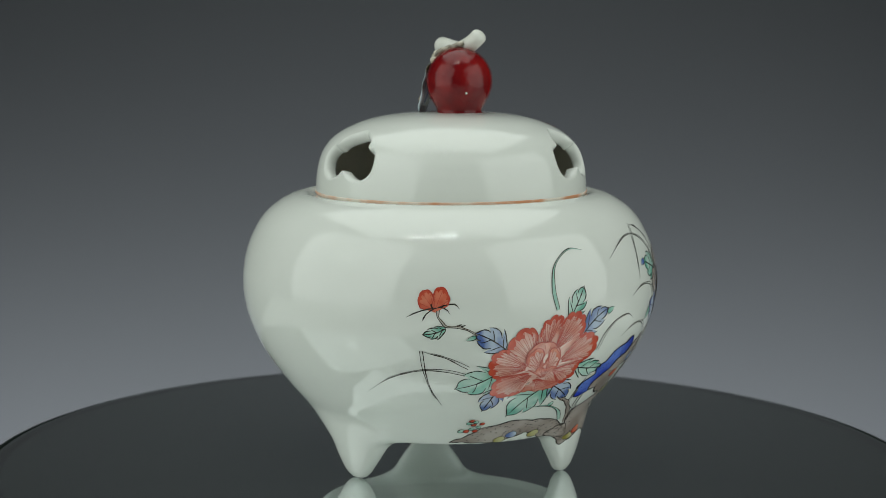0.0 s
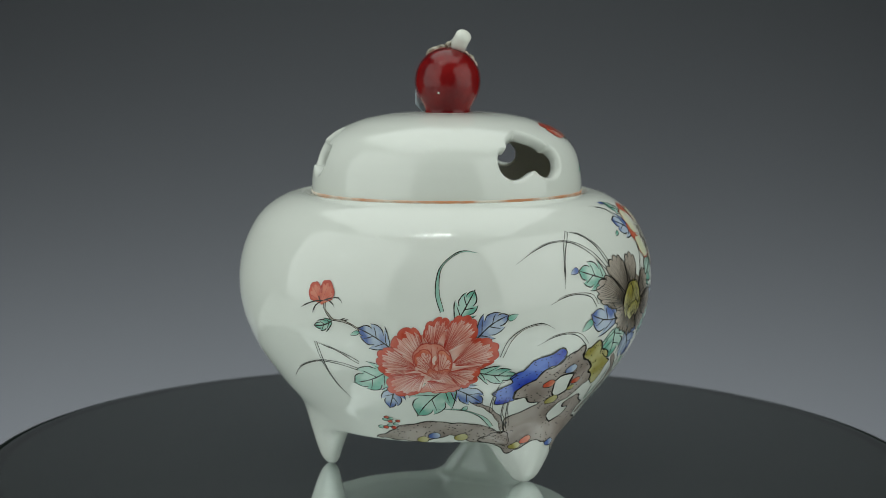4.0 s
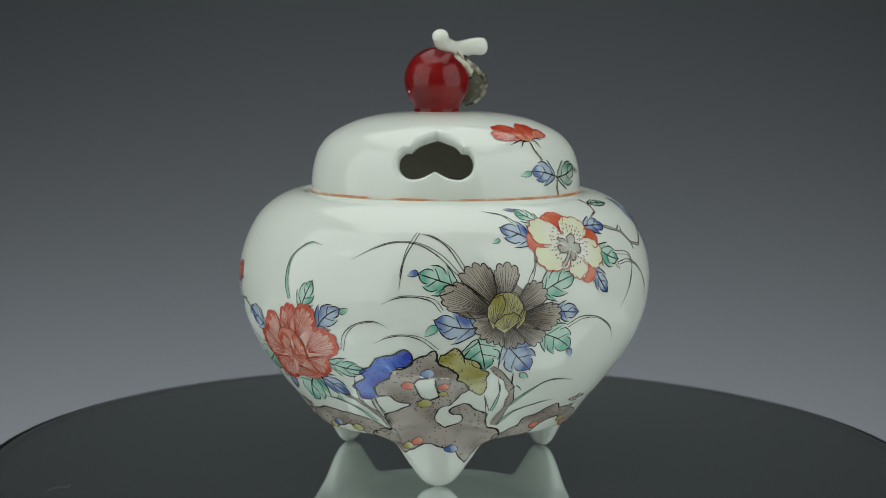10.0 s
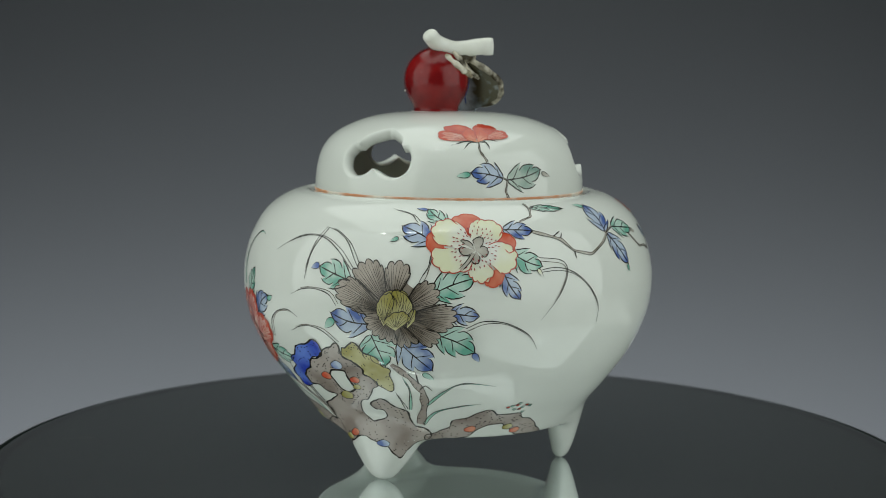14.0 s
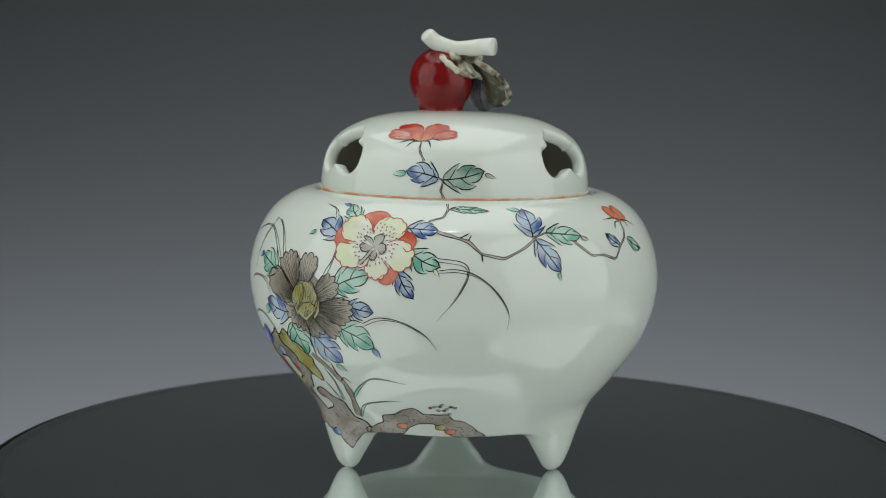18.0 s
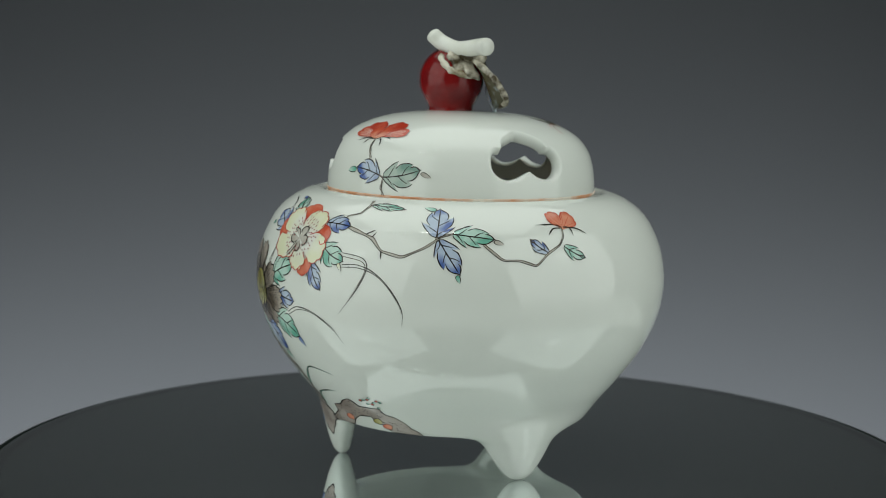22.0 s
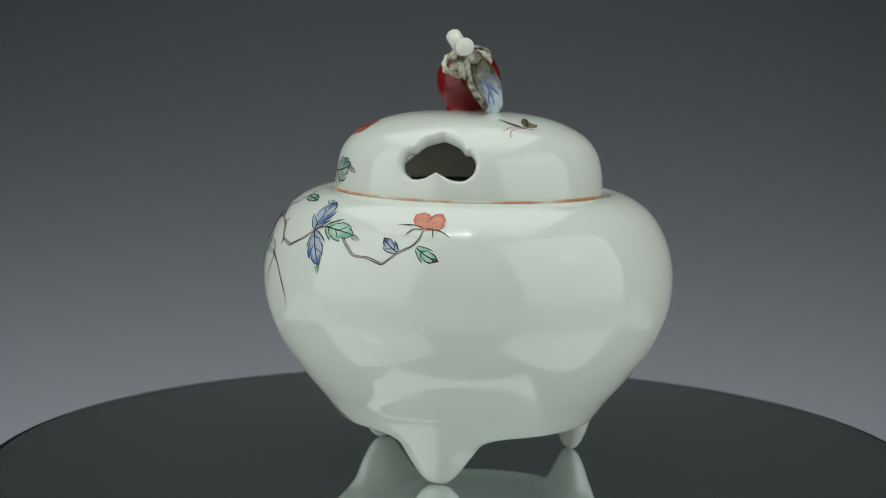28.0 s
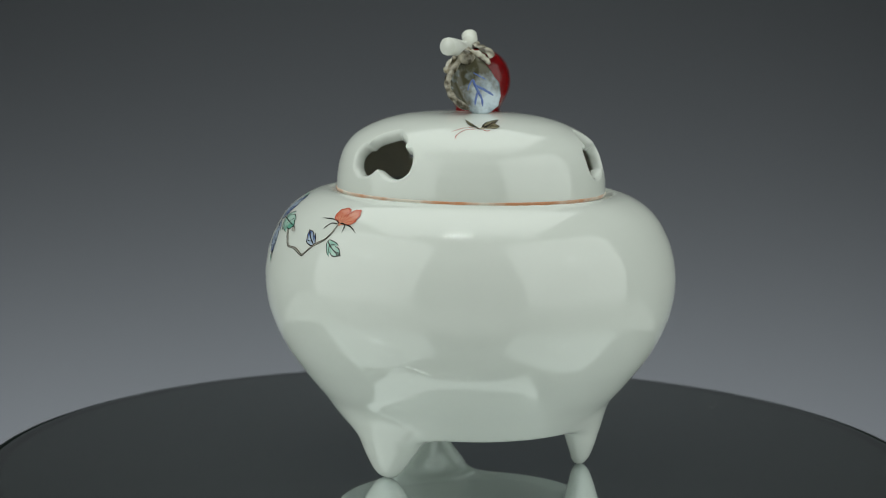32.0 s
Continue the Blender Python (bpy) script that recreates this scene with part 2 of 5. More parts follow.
def outline_field():
    """Signed distance, in mm, to the turned outline of the body, on a fine grid of radius and height."""
    line = np.vstack([smooth_curve(BODY[1:], 160), RIM, smooth_curve(HOLLOW, 60)])
    line = np.vstack([[0, 12.7], line])
    r, z = np.meshgrid(np.arange(0, 62, GRID), np.arange(4, 80, GRID), indexing="ij")
    best, inside = np.full(r.shape, 1e9), np.zeros(r.shape, bool)
    loop = np.vstack([line, [[-1, 17.4], [-1, 12.7]]])
    for k, (a, b) in enumerate(zip(loop, np.roll(loop, -1, 0))):
        if k < len(line) - 1:
            d = b - a
            t = np.clip(((r - a[0]) * d[0] + (z - a[1]) * d[1]) / (d @ d), 0, 1)
            best = np.minimum(best, (r - a[0] - t * d[0]) ** 2 + (z - a[1] - t * d[1]) ** 2)
        if a[1] != b[1]:
            inside ^= ((a[1] > z) != (b[1] > z)) & (r < (b[0] - a[0]) * (z - a[1]) / (b[1] - a[1]) + a[0])
    return np.where(inside, -1, 1) * np.sqrt(best)


FIELD = outline_field()


def body_distance(p):
    """Distance of points, in mm, to the body with its three feet, which run smoothly into it."""
    r, z = np.hypot(p[:, 0], p[:, 1]), p[:, 2]
    i = np.clip(r / GRID, 0, FIELD.shape[0] - 1.001)
    j = np.clip((z - 4) / GRID, 0, FIELD.shape[1] - 1.001)
    i0, j0 = i.astype(int), j.astype(int)
    fi, fj = i - i0, j - j0
    f = (FIELD[i0, j0] * (1 - fi) * (1 - fj) + FIELD[i0 + 1, j0] * fi * (1 - fj) + FIELD[i0, j0 + 1] * (1 - fi) * fj + FIELD[i0 + 1, j0 + 1] * fi * fj)
    f = np.where(z < 4, np.hypot(f, 4 - z), f)
    if z.min() > 30:
        return f
    angle = np.degrees(np.arctan2(p[:, 1], p[:, 0]))
    for foot in FEET:
        v = np.radians((angle - foot + 180) % 360 - 180) * np.maximum(r, 12)
        level = z - lean_rise(foot, r)
        zz = np.clip(level, 0, 26)
        wide = np.interp(zz, (0, 0.6, 2, 5.5, 8.5, 14, 26), (0.9, 2.9, 4.5, 7.2, 9.4, 12.0, 11))
        deep = np.interp(zz, (0, 0.6, 2, 6, 10, 14, 26), (0.5, 1.5, 2.4, 3.6, 4.5, 4.7, 3))
        mid = np.interp(zz, (0, 4, 12, 16, 26), (30.6, 31.0, 31.3, 31.2, 31))
        g = (np.sqrt(((r - mid) / deep) ** 2 + (v / wide) ** 2 + 1e-6) - 1) * deep
        g = np.maximum(g, np.maximum(-level, level - 18))
        h = np.clip(0.5 + 0.5 * (g - f) / 4.0, 0, 1)
        f = g * (1 - h) + f * h - 4.0 * h * (1 - h)
    return f


def body_normal(p, e=0.35):
    g = np.stack([body_distance(p + d) - body_distance(p - d) for d in np.eye(3) * e], 1) / (2 * e)
    n = np.linalg.norm(g, axis=1, keepdims=True)
    return g / np.maximum(n, 1e-6), n[:, 0]


def onto_body(p, lift=0.0, rounds=4):
    """Moves points, in mm, onto the glazed surface."""
    for _ in range(rounds):
        g, n = body_normal(p)
        p = p - g * (np.clip(body_distance(p) / np.maximum(n, 0.3), -1.5, 1.5))[:, None]
    g, _ = body_normal(p)
    return p + lift * g, g


def body_mesh(step=1.25):
    ax, az = np.arange(-57.5, 58, step), np.arange(-2.5, 75, step)
    n = (len(ax), len(ax), len(az))
    X, Y, Z = np.meshgrid(ax, ax, az, indexing="ij")
    f = body_distance(np.stack([X.ravel(), Y.ravel(), Z.ravel()], 1)).reshape(n)
    s = f < 0
    count = sum(s[i:n[0] - 1 + i, j:n[1] - 1 + j, k:n[2] - 1 + k].astype(int) for i in (0, 1) for j in (0, 1) for k in (0, 1))
    cell = (count > 0) & (count < 8)
    index = np.full(cell.shape, -1)
    index[cell] = np.arange(cell.sum())
    c = np.argwhere(cell)
    p = np.stack([ax[c[:, 0]], ax[c[:, 1]], az[c[:, 2]]], 1) + step / 2
    p, normal = onto_body(p, 0, 6)
    faces = []
    for axis in range(3):
        lo = [slice(1, m - 1) for m in n]
        hi = list(lo)
        lo[axis], hi[axis] = slice(0, n[axis] - 1), slice(1, n[axis])
        a, b = s[tuple(lo)], s[tuple(hi)]
        e = np.argwhere(a != b)
        flip = a[tuple(e.T)]
        base = e + 1
        base[:, axis] -= 1
        u, w = (axis + 1) % 3, (axis + 2) % 3
        du, dw = np.eye(3, dtype=int)[u], np.eye(3, dtype=int)[w]
        q = np.stack([index[tuple((base - du * i - dw * j).T)] for i, j in ((1, 1), (0, 1), (0, 0), (1, 0))], 1)
        q[~flip] = q[~flip][:, ::-1]
        faces.append(q)
    faces = np.vstack(faces)
    return mesh_from("body", p * MM, faces[(faces >= 0).all(1)], normal)


body = part("body", body_mesh(), PORCELAIN, burner, "bulbous white porcelain bowl on three pointed feet")
body.matrix_local = leaning(50)

# ---- the lid ----
LID = [(34.95, 71.42), (35.25, 72.4), (35.2, 75), (34.85, 78), (34.4, 80), (33.75, 82), (32.6, 84), (30.9, 86), (28.1, 88), (23.7, 90), (19.5, 91.2),
       (14.5, 92.05), (8, 92.6), (1.0, 92.8)]
HOLES = (-24.0, 96.5, 216.0)
LINE = smooth_curve(LID, 400)
ARC = np.concatenate([[0], np.cumsum(np.linalg.norm(np.diff(LINE, axis=0), axis=1))])
WALL = 3.2


def lid_point(angle, s, depth=0.0):
    """A point of the lid, in mm: the angle in degrees, the way up its outline in mm, and the depth under the glaze; and the normal there."""
    angle, s = np.radians(np.asarray(angle, float)), np.asarray(s, float)
    r, z = np.interp(s, ARC, LINE[:, 0]), np.interp(s, ARC, LINE[:, 1])
    e = 0.4
    dr = np.interp(s + e, ARC, LINE[:, 0]) - np.interp(s - e, ARC, LINE[:, 0])
    dz = np.interp(s + e, ARC, LINE[:, 1]) - np.interp(s - e, ARC, LINE[:, 1])
    ln = np.hypot(dr, dz) + 1e-9
    nr, nz = dz / ln, -dr / ln
    r2, z2 = np.maximum(r - nr * depth, 0.6), z - nz * depth
    return (np.stack([r2 * np.cos(angle), r2 * np.sin(angle), z2], -1), np.stack([nr * np.cos(angle), nr * np.sin(angle), nz], -1))


def hole_outline(n=96):
    """Trefoil with a peaked top and a notched foot; mm about its middle."""
    half = [(0, 14.0), (1.1, 13.6), (2.8, 12.5), (4.9, 10.9), (6.1, 9.1), (6.8, 8.0), (8.4, 7.4), (9.4, 5.1), (8.9, 2.0), (6.6, 0.05), (3.7, 0.1), (1.5, 1.1), (0, 1.9)]
    r = smooth_curve(half, n // 2 + 1) * (1.06, 1.02)
    return np.vstack([r, (r * (-1, 1))[-2:0:-1]])


def lid_mesh():
    from mathutils import geometry
    cols, rows = 144, 46
    top = ARC[-1]
    ss = np.concatenate([np.linspace(0, 1.5, 4), np.linspace(2.5, top, rows - 4)])
    hole = hole_outline()
    low = 6.0
    tang = np.roll(hole, -1, 0) - np.roll(hole, 1, 0)
    out = np.stack([tang[:, 1], -tang[:, 0]], 1)
    out /= np.linalg.norm(out, axis=1, keepdims=True)
    if (out * (hole - hole.mean(0))).sum() < 0:
        out = -out
    # the rounding of the edge is finer where the clay runs out in a point
    for x, y, wide in ((0, 1.9, 2.4), (7.0, 8.5, 1.7), (-7.0, 8.5, 1.7)):
        out *= np.clip(np.hypot(hole[:, 0] - x, hole[:, 1] - y) / wide, 0.22, 1)[:, None]
    RREF = 34.3  # mm of surface for an angle, so that cells are about square
    flat = []
    for c in range(cols):
        for s in ss:
            flat.append((c * 360 / cols - 180 + 60, s))
    grid = np.array(flat)
    grid[:, 0] = (grid[:, 0] + 180) % 360 - 180
    width = 2 * math.pi * RREF
    u = np.radians(grid[:, 0]) * RREF
    keep = np.ones(len(u), bool)
    loops = []
    for h in HOLES:
        hc = ((h + 180) % 360 - 180) * math.pi / 180 * RREF
        loop = hole + out * 1.1 + (hc, low)
        loops.append(loop)
        d = np.min(np.hypot(u[:, None] - loop[None, :, 0], grid[:, 1][:, None] - loop[None, :, 1]), axis=1)
        keep &= d > 0.5
        inside = np.zeros(len(u), bool)
        for a, b in zip(loop, np.roll(loop, -1, 0)):
            if a[1] != b[1]:
                inside ^= ((a[1] > grid[:, 1]) != (b[1] > grid[:, 1])) & (u < (b[0] - a[0]) * (grid[:, 1] - a[1]) / (b[1] - a[1]) + a[0])
        keep &= ~inside
    pts = [Vector(q) for q in np.stack([u, grid[:, 1]], 1)[keep]]
    pts += [Vector((u.min() + width, s)) for s in ss]
    edges = []
    for loop in loops:
        k0 = len(pts)
        pts += [Vector(q) for q in loop]
        edges += [(k0 + i, k0 + (i + 1) % len(loop)) for i in range(len(loop))]
    vs, _, fs, ov, _, _ = geometry.delaunay_2d_cdt(pts, edges, [], 0, 1e-5)
    vs = np.array([tuple(v) for v in vs])
    tri = np.array([f for f in fs if len(f) == 3])
    mid = vs[tri].mean(1)
    bad = np.zeros(len(tri), bool)
    for loop in loops:
        inside = np.zeros(len(tri), bool)
        for a, b in zip(loop, np.roll(loop, -1, 0)):
            if a[1] != b[1]:
                inside ^= ((a[1] > mid[:, 1]) != (b[1] > mid[:, 1])) & (mid[:, 0] < (b[0] - a[0]) * (mid[:, 1] - a[1]) / (b[1] - a[1]) + a[0])
        bad |= inside
    tri = tri[~bad]
    if np.cross(vs[tri[0][1]] - vs[tri[0][0]], vs[tri[0][2]] - vs[tri[0][0]]) < 0:
        tri = tri[:, ::-1]
    ang = np.degrees(vs[:, 0] / RREF)
    verts, normals, faces = [], [], []
    P, N = lid_point(ang, vs[:, 1])
    verts += list(P)
    normals += list(N)
    faces += [tuple(t) for t in tri]
    k1 = len(verts)
    P, N = lid_point(ang, vs[:, 1], WALL)
    verts += list(P)
    normals += list(-N)
    faces += [tuple(t[::-1] + k1) for t in tri]
    # the cut edges of the holes: rounded outside, straight through the wall
    for h in HOLES:
        hc = ((h + 180) % 360 - 180) * math.pi / 180 * RREF
        rings = []
        for grow, depth in ((1.1, 0.0), (0.7, 0.12), (0.34, 0.40), (0.1, 0.85), (0, 1.4), (0, 2.6), (0.25, 3.0), (0.9, WALL)):
            q = hole + out * grow + (hc, low)
            P, _ = lid_point(np.degrees(q[:, 0] / RREF), q[:, 1], depth)
            rings.append(range(len(verts), len(verts) + len(P)))
            verts += list(P)
            normals += [(0, 0, 0)] * len(P)
        for a, b in zip(rings, rings[1:]):
            m = len(a)
            faces += [(a[i], b[i], b[(i + 1) % m], a[(i + 1) % m]) for i in range(m)]
    # the resting edge and the crown
    q = np.arange(0, 361, 2.5)
    a0 = len(verts)
    P, _ = lid_point(q, 0 * q)
    verts += list(P)
    P, _ = lid_point(q, 0 * q, WALL)
    verts += list(P)
    normals += [(0, 0, -1)] * (2 * len(q))
    faces += [(a0 + i, a0 + len(q) + i, a0 + len(q) + i + 1, a0 + i + 1) for i in range(len(q) - 1)]
    verts, normals = np.array(verts, float), np.array(normals, float)
    _, first, back = np.unique(np.round(verts, 2), axis=0, return_index=True, return_inverse=True)
    back = back.ravel()
    faces = [tuple(dict.fromkeys(back[list(f)])) for f in faces]
    return mesh_from("lid", verts[first] * MM, [f for f in faces if len(f) > 2], normals[first])


lid = part("lid", lid_mesh(), PORCELAIN, burner, "domed white porcelain lid with three trefoil openings")
lid.matrix_local = leaning(85)


def tint_inside(ob, test):
    """Gives the inner faces a warm pale colour for the light that porcelain lets through."""
    ob.data.materials.append(GLOW_TINT)
    for f in ob.data.polygons:
        if test(f.center, f.normal):
            f.material_index = 1


def lid_side(c):
    """Depth under the lid's outer face, in mm."""
    r, z = math.hypot(c.x, c.y) / MM, c.z / MM
    return float(np.min(np.hypot(LINE[:, 0] - r, LINE[:, 1] - z)))


tint_inside(lid, lambda c, n: lid_side(c) > 2.9)
tint_inside(body, lambda c, n: 0.0165 < c.z < 0.071 and (c.x * n.x + c.y * n.y < -0.1 * math.hypot(c.x, c.y) or (c.z < 0.03 and n.z > 0.5)))
rim = part("rim_band", lathe([(34.6 * MM, 71.62 * MM), (35.15 * MM, 71.60 * MM), (35.26 * MM, 71.8 * MM), (35.36 * MM, 72.15 * MM), (35.36 * MM, 72.4 * MM), (35.2 * MM, 72.55 * MM), (34.6 * MM, 72.4 * MM)], 160, True),
           UNGLAZED, lid, "bare rust-orange edge of the lid")

# ---- the knob ----
def polar(angle, r, z):
    return Vector((r * math.cos(radians(angle)), r * math.sin(radians(angle)), z)) * MM


BALL = polar(-59, 3.92, 101.2)


def fruit():
    prof = [(5.5, -9.5), (6.15, -9.1), (5.9, -8.6), (5.8, -8.1), (6.0, -7.4), (6.4, -6.6), (6.95, -5.7)]
    prof += [(8.45 * math.cos(a), 8.7 * math.sin(a) - 0.65) for a in np.linspace(-0.50, 1.47, 28)] + [(0.4, 8.04)]
    return lathe([(r * MM, z * MM) for r, z in prof], 64)


part("fruit", fruit(), RED_GLAZE, lid, "glossy dark red glazed fruit", BALL)
part("glaze_pool", lathe([(r * MM, z * MM) for r, z in ((5.7, -9.5), (5.9, -8.8), (6.2, -8.6), (6.6, -8.75), (6.9, -9.0), (7.0, -9.5))], 64, True), WHITE_GLAZE, lid, "pooled white glaze round the foot of the fruit", BALL)
speck = bmesh.new()
bmesh.ops.create_icosphere(speck, subdivisions=2, radius=0.00028, matrix=Matrix.Translation((0.00346, -0.01130, 0.09781)))
part("glaze_speck", speck, WHITE_GLAZE, lid, "white pinhole in the red glaze")
tw = smooth_curve([polar(-31, 9.0, 113.0), polar(-31, 7.7, 111.7), polar(-28, 5.7, 110.2), polar(15, 2.9, 108.8), polar(75, 4.0, 108.8), polar(97, 7.5, 109.4), polar(100, 11.0, 109.5)], 34)
part("twig", tube(tw, [r * MM for r in [0.9, 1.55, 1.85, 2.05, 2.1] + list(np.linspace(2.1, 2.2, 24)) + [2.25, 2.32, 2.36, 2.36, 2.25]]), WHITE_GLAZE, lid, "white glazed twig stub")
part("calyx_knot", tube(smooth_curve([polar(20, 2.5, 108.4), polar(80, 3.2, 107.6), polar(115, 5.0, 106.8), polar(140, 5.5, 106.4)], 16),
     [r * MM for r in (0.8, 1.4, 1.9, 2.1, 2.3, 2.3, 2.2, 2.1, 2.0, 2.0, 2.0, 1.9, 1.8, 1.6, 1.2, 0.6)]), BROWN_GLAZE, lid, "lumpy brown and white calyx under the twig")


def frill():
    """A wavy lip of clay that runs over the top of the fruit on both sides of the twig."""
    bm = bmesh.new()
    rows = []
    for k in range(53):
        a = 218 + k * 5.0
        ripple = math.sin(radians(a * 5.0)) + 0.5 * math.sin(radians(a * 11 + 40))
        out = 4.7 + 0.9 * ripple
        # the lip lies on the fruit, about the foot of the twig
        row = []
        for r, lift, in ((2.2, 0.7), (out * 0.7, 0.75), (out, 0.95), (out + 0.55, 0.35), (out + 0.1, -0.35)):
            x, y = r * math.cos(radians(a)), r * math.sin(radians(a))
            c = polar(100, 1.6, 0) / MM
            px, py = c.x + x, c.y + y
            bx, by = px - BALL.x / MM, py - BALL.y / MM
            d = math.hypot(bx, by)
            z = 101.2 + math.sqrt(max(0, 8.35 ** 2 - min(d, 8.1) ** 2)) if d < 8.1 else 101.2 + 2.0 - (d - 8.1) * 0.8
            row.append(bm.verts.new(Vector((px, py, z + lift + 0.25 * ripple)) * MM))
        rows.append(row)
    for a, b in zip(rows, rows[1:]):
        for i in range(4):
            bm.faces.new((a[i], b[i], b[i + 1], a[i + 1]))
    return bm


part("calyx_frill", frill(), BROWN_GLAZE, lid, "wavy brown-edged calyx lip")


LEAF_DOWN = (0, 0.15, 0.35, 0.55, 0.75, 0.90, 1.0)  # shares of the leaf's length; below, mm outwards, sidewards and up
LEAF_LIP = ((3.5, 4.6, 8.5, 11.4, 13.0, 12.9, 10.0), (-2.0, -3.5, -5.0, -5.8, -4.6, -2.6, -0.3), (107.2, 105.6, 103.0, 100.4, 97.4, 95.3, 93.8))
LEAF_VALLEY = ((3.8, 5.0, 6.4, 7.6, 8.6, 9.0, 8.6), (-0.8, -1.2, -2.0, -2.4, -1.6, -0.3, 1.4), (107.0, 105.3, 102.6, 99.6, 96.4, 94.0, 92.3))
LEAF_EDGE = ((3.9, 4.6, 4.6, 3.7, 3.9, 5.2, 7.2), (0.9, 2.8, 5.0, 6.8, 7.6, 6.8, 4.6), (107.0, 105.6, 103.2, 100.4, 97.0, 94.4, 92.6))


def leaf_point(u, v):
    """A point of the knob's leaf: u down it, v across it from the rolled lip (0) over the valley (0.3) to the free edge (1)."""
    lip, valley, edge = (np.array([np.interp(u, LEAF_DOWN, row) for row in rows]) for rows in (LEAF_LIP, LEAF_VALLEY, LEAF_EDGE))
    if v < 0.3:
        f = v / 0.3
        q = lip + (valley - lip) * f - (0.9 * math.sin(math.pi * f), 0, 0)
    else:
        f = (v - 0.3) / 0.7
        q = valley + (edge - valley) * f + (0.55 * math.sin(math.pi * f), 0, 0)
    ripple = math.sin(u * 19 + v * 3) * (0.28 * max(0, v - 0.6) + 0.25 * max(0, 0.25 - v))
    return polar(135, q[0] + ripple, q[2]) + polar(228, q[1] + ripple * 1.2, 0)


def leaf_normal(u, v):
    return (leaf_point(u + 0.02, v) - leaf_point(u - 0.02, v)).cross(leaf_point(u, v + 0.02) - leaf_point(u, v - 0.02)).normalized()


def knob_leaf():
    """A thick modelled leaf that hangs from the twig to the lid, one edge rolled over."""
    bm = bmesh.new()
    nu, nv = 36, 30
    sheets = []
    for depth in (0.42, -0.42):
        sheet = []
        for i in range(nu + 1):
            for j in range(nv + 1):
                u, v = i / nu, j / nv
                n = leaf_normal(min(max(u, 0.02), 0.98), v)
                edge = math.sqrt(max(0.04, 1 - (max(0, v - 0.85) / 0.15) ** 2)) * math.sqrt(max(0.1, 1 - (max(0, u - 0.92) / 0.08) ** 2))
                sheet.append(bm.verts.new(leaf_point(u, v) + n * (depth * edge * MM)))
        sheets.append(sheet)
    w = nv + 1
    for sheet in sheets:
        for i in range(nu):
            for j in range(nv):
                bm.faces.new((sheet[i * w + j], sheet[i * w + j + 1], sheet[(i + 1) * w + j + 1], sheet[(i + 1) * w + j]))
    ring = [i for i in range(w)] + [(i + 1) * w - 1 for i in range(1, nu + 1)] + [nu * w + j for j in range(nv - 1, -1, -1)] + [i * w for i in range(nu - 1, 0, -1)]
    for a, b in zip(ring, ring[1:] + ring[:1]):
        bm.faces.new((sheets[0][a], sheets[0][b], sheets[1][b], sheets[1][a]))
    return bm


knob = part("knob_leaf", knob_leaf(), LEAF_GLAZE, lid, "modelled pale blue and brown glazed leaf")


def leaf_vein(line, thick):
    """A soft blue line that lies almost flush in the glaze of the leaf."""
    uv = smooth_curve(line, 16)
    away = 1 if leaf_normal(0.6, 0.6).dot(polar(135, 1, 0)) > 0 else -1
    pts = [leaf_point(u, v) + leaf_normal(u, v) * (away * (0.42 - 0.74 * thick) * MM) for u, v in uv]
    return tube(pts, [thick * MM * k for k in (0.5, 0.8) + (1.0,) * 9 + (0.95, 0.9, 0.8, 0.65, 0.4)], 10)


for line, thick in (([(0.42, 0.50), (0.62, 0.56), (0.80, 0.62), (0.95, 0.62)], 0.55), ([(0.56, 0.54), (0.66, 0.72), (0.76, 0.88)], 0.5), ([(0.66, 0.57), (0.78, 0.50), (0.90, 0.44)], 0.45),
                    ([(0.34, 0.52), (0.42, 0.68), (0.50, 0.82)], 0.26), ([(0.46, 0.50), (0.58, 0.42), (0.66, 0.38)], 0.26)):
    part("leaf_vein", leaf_vein(line, thick), COBALT, lid, "soft cobalt-blue leaf vein")
part("leaf_lip", tube(smooth_curve([polar(135, d, z) + polar(228, t, 0) for d, t, z in zip(*LEAF_LIP)], 26), [r * MM for r in (0.5, 0.6) + (0.75, 0.9, 0.8, 0.7, 0.85, 0.95, 0.85, 0.75, 0.8, 0.95) * 2 + (0.95, 0.9, 0.75, 0.45)], 12),
     BROWN_GLAZE, lid, "rolled brown and white edge of the leaf")


def seen_from(way, h, d, z):
    """A place by the way it faces: mm to the right of the axis, mm towards the viewer, height."""
    return polar(way + 90, h, z) + polar(way, d, 0)


for way, line in ((30.8, [(-3.4, 5.4, 107.2), (-2.6, 6.3, 106.0), (-1.4, 6.9, 105.0), (0.2, 7.1, 103.8), (1.2, 6.9, 103.1), (2.6, 5.6, 102.6), (3.6, 4.6, 102.0), (5.2, 2.6, 101.6)]),
                  (139.0, [(-1.4, 3.2, 108.0), (0.6, 3.8, 107.8), (2.0, 3.5, 107.0), (3.2, 3.2, 106.0), (4.1, 2.4, 105.0)])):
    part("calyx_lip", tube(smooth_curve([seen_from(way, *q) for q in line], 22), [r * MM for r in (0.5, 0.8, 0.95, 0.85, 0.7, 0.75, 0.95, 1.0, 0.85, 0.7, 0.8, 1.0, 0.95, 0.75, 0.7, 0.9, 0.95, 0.85, 0.7, 0.7, 0.6, 0.35)], 12),
         CALYX_GLAZE, lid, "rounded white wavy edge of the calyx")


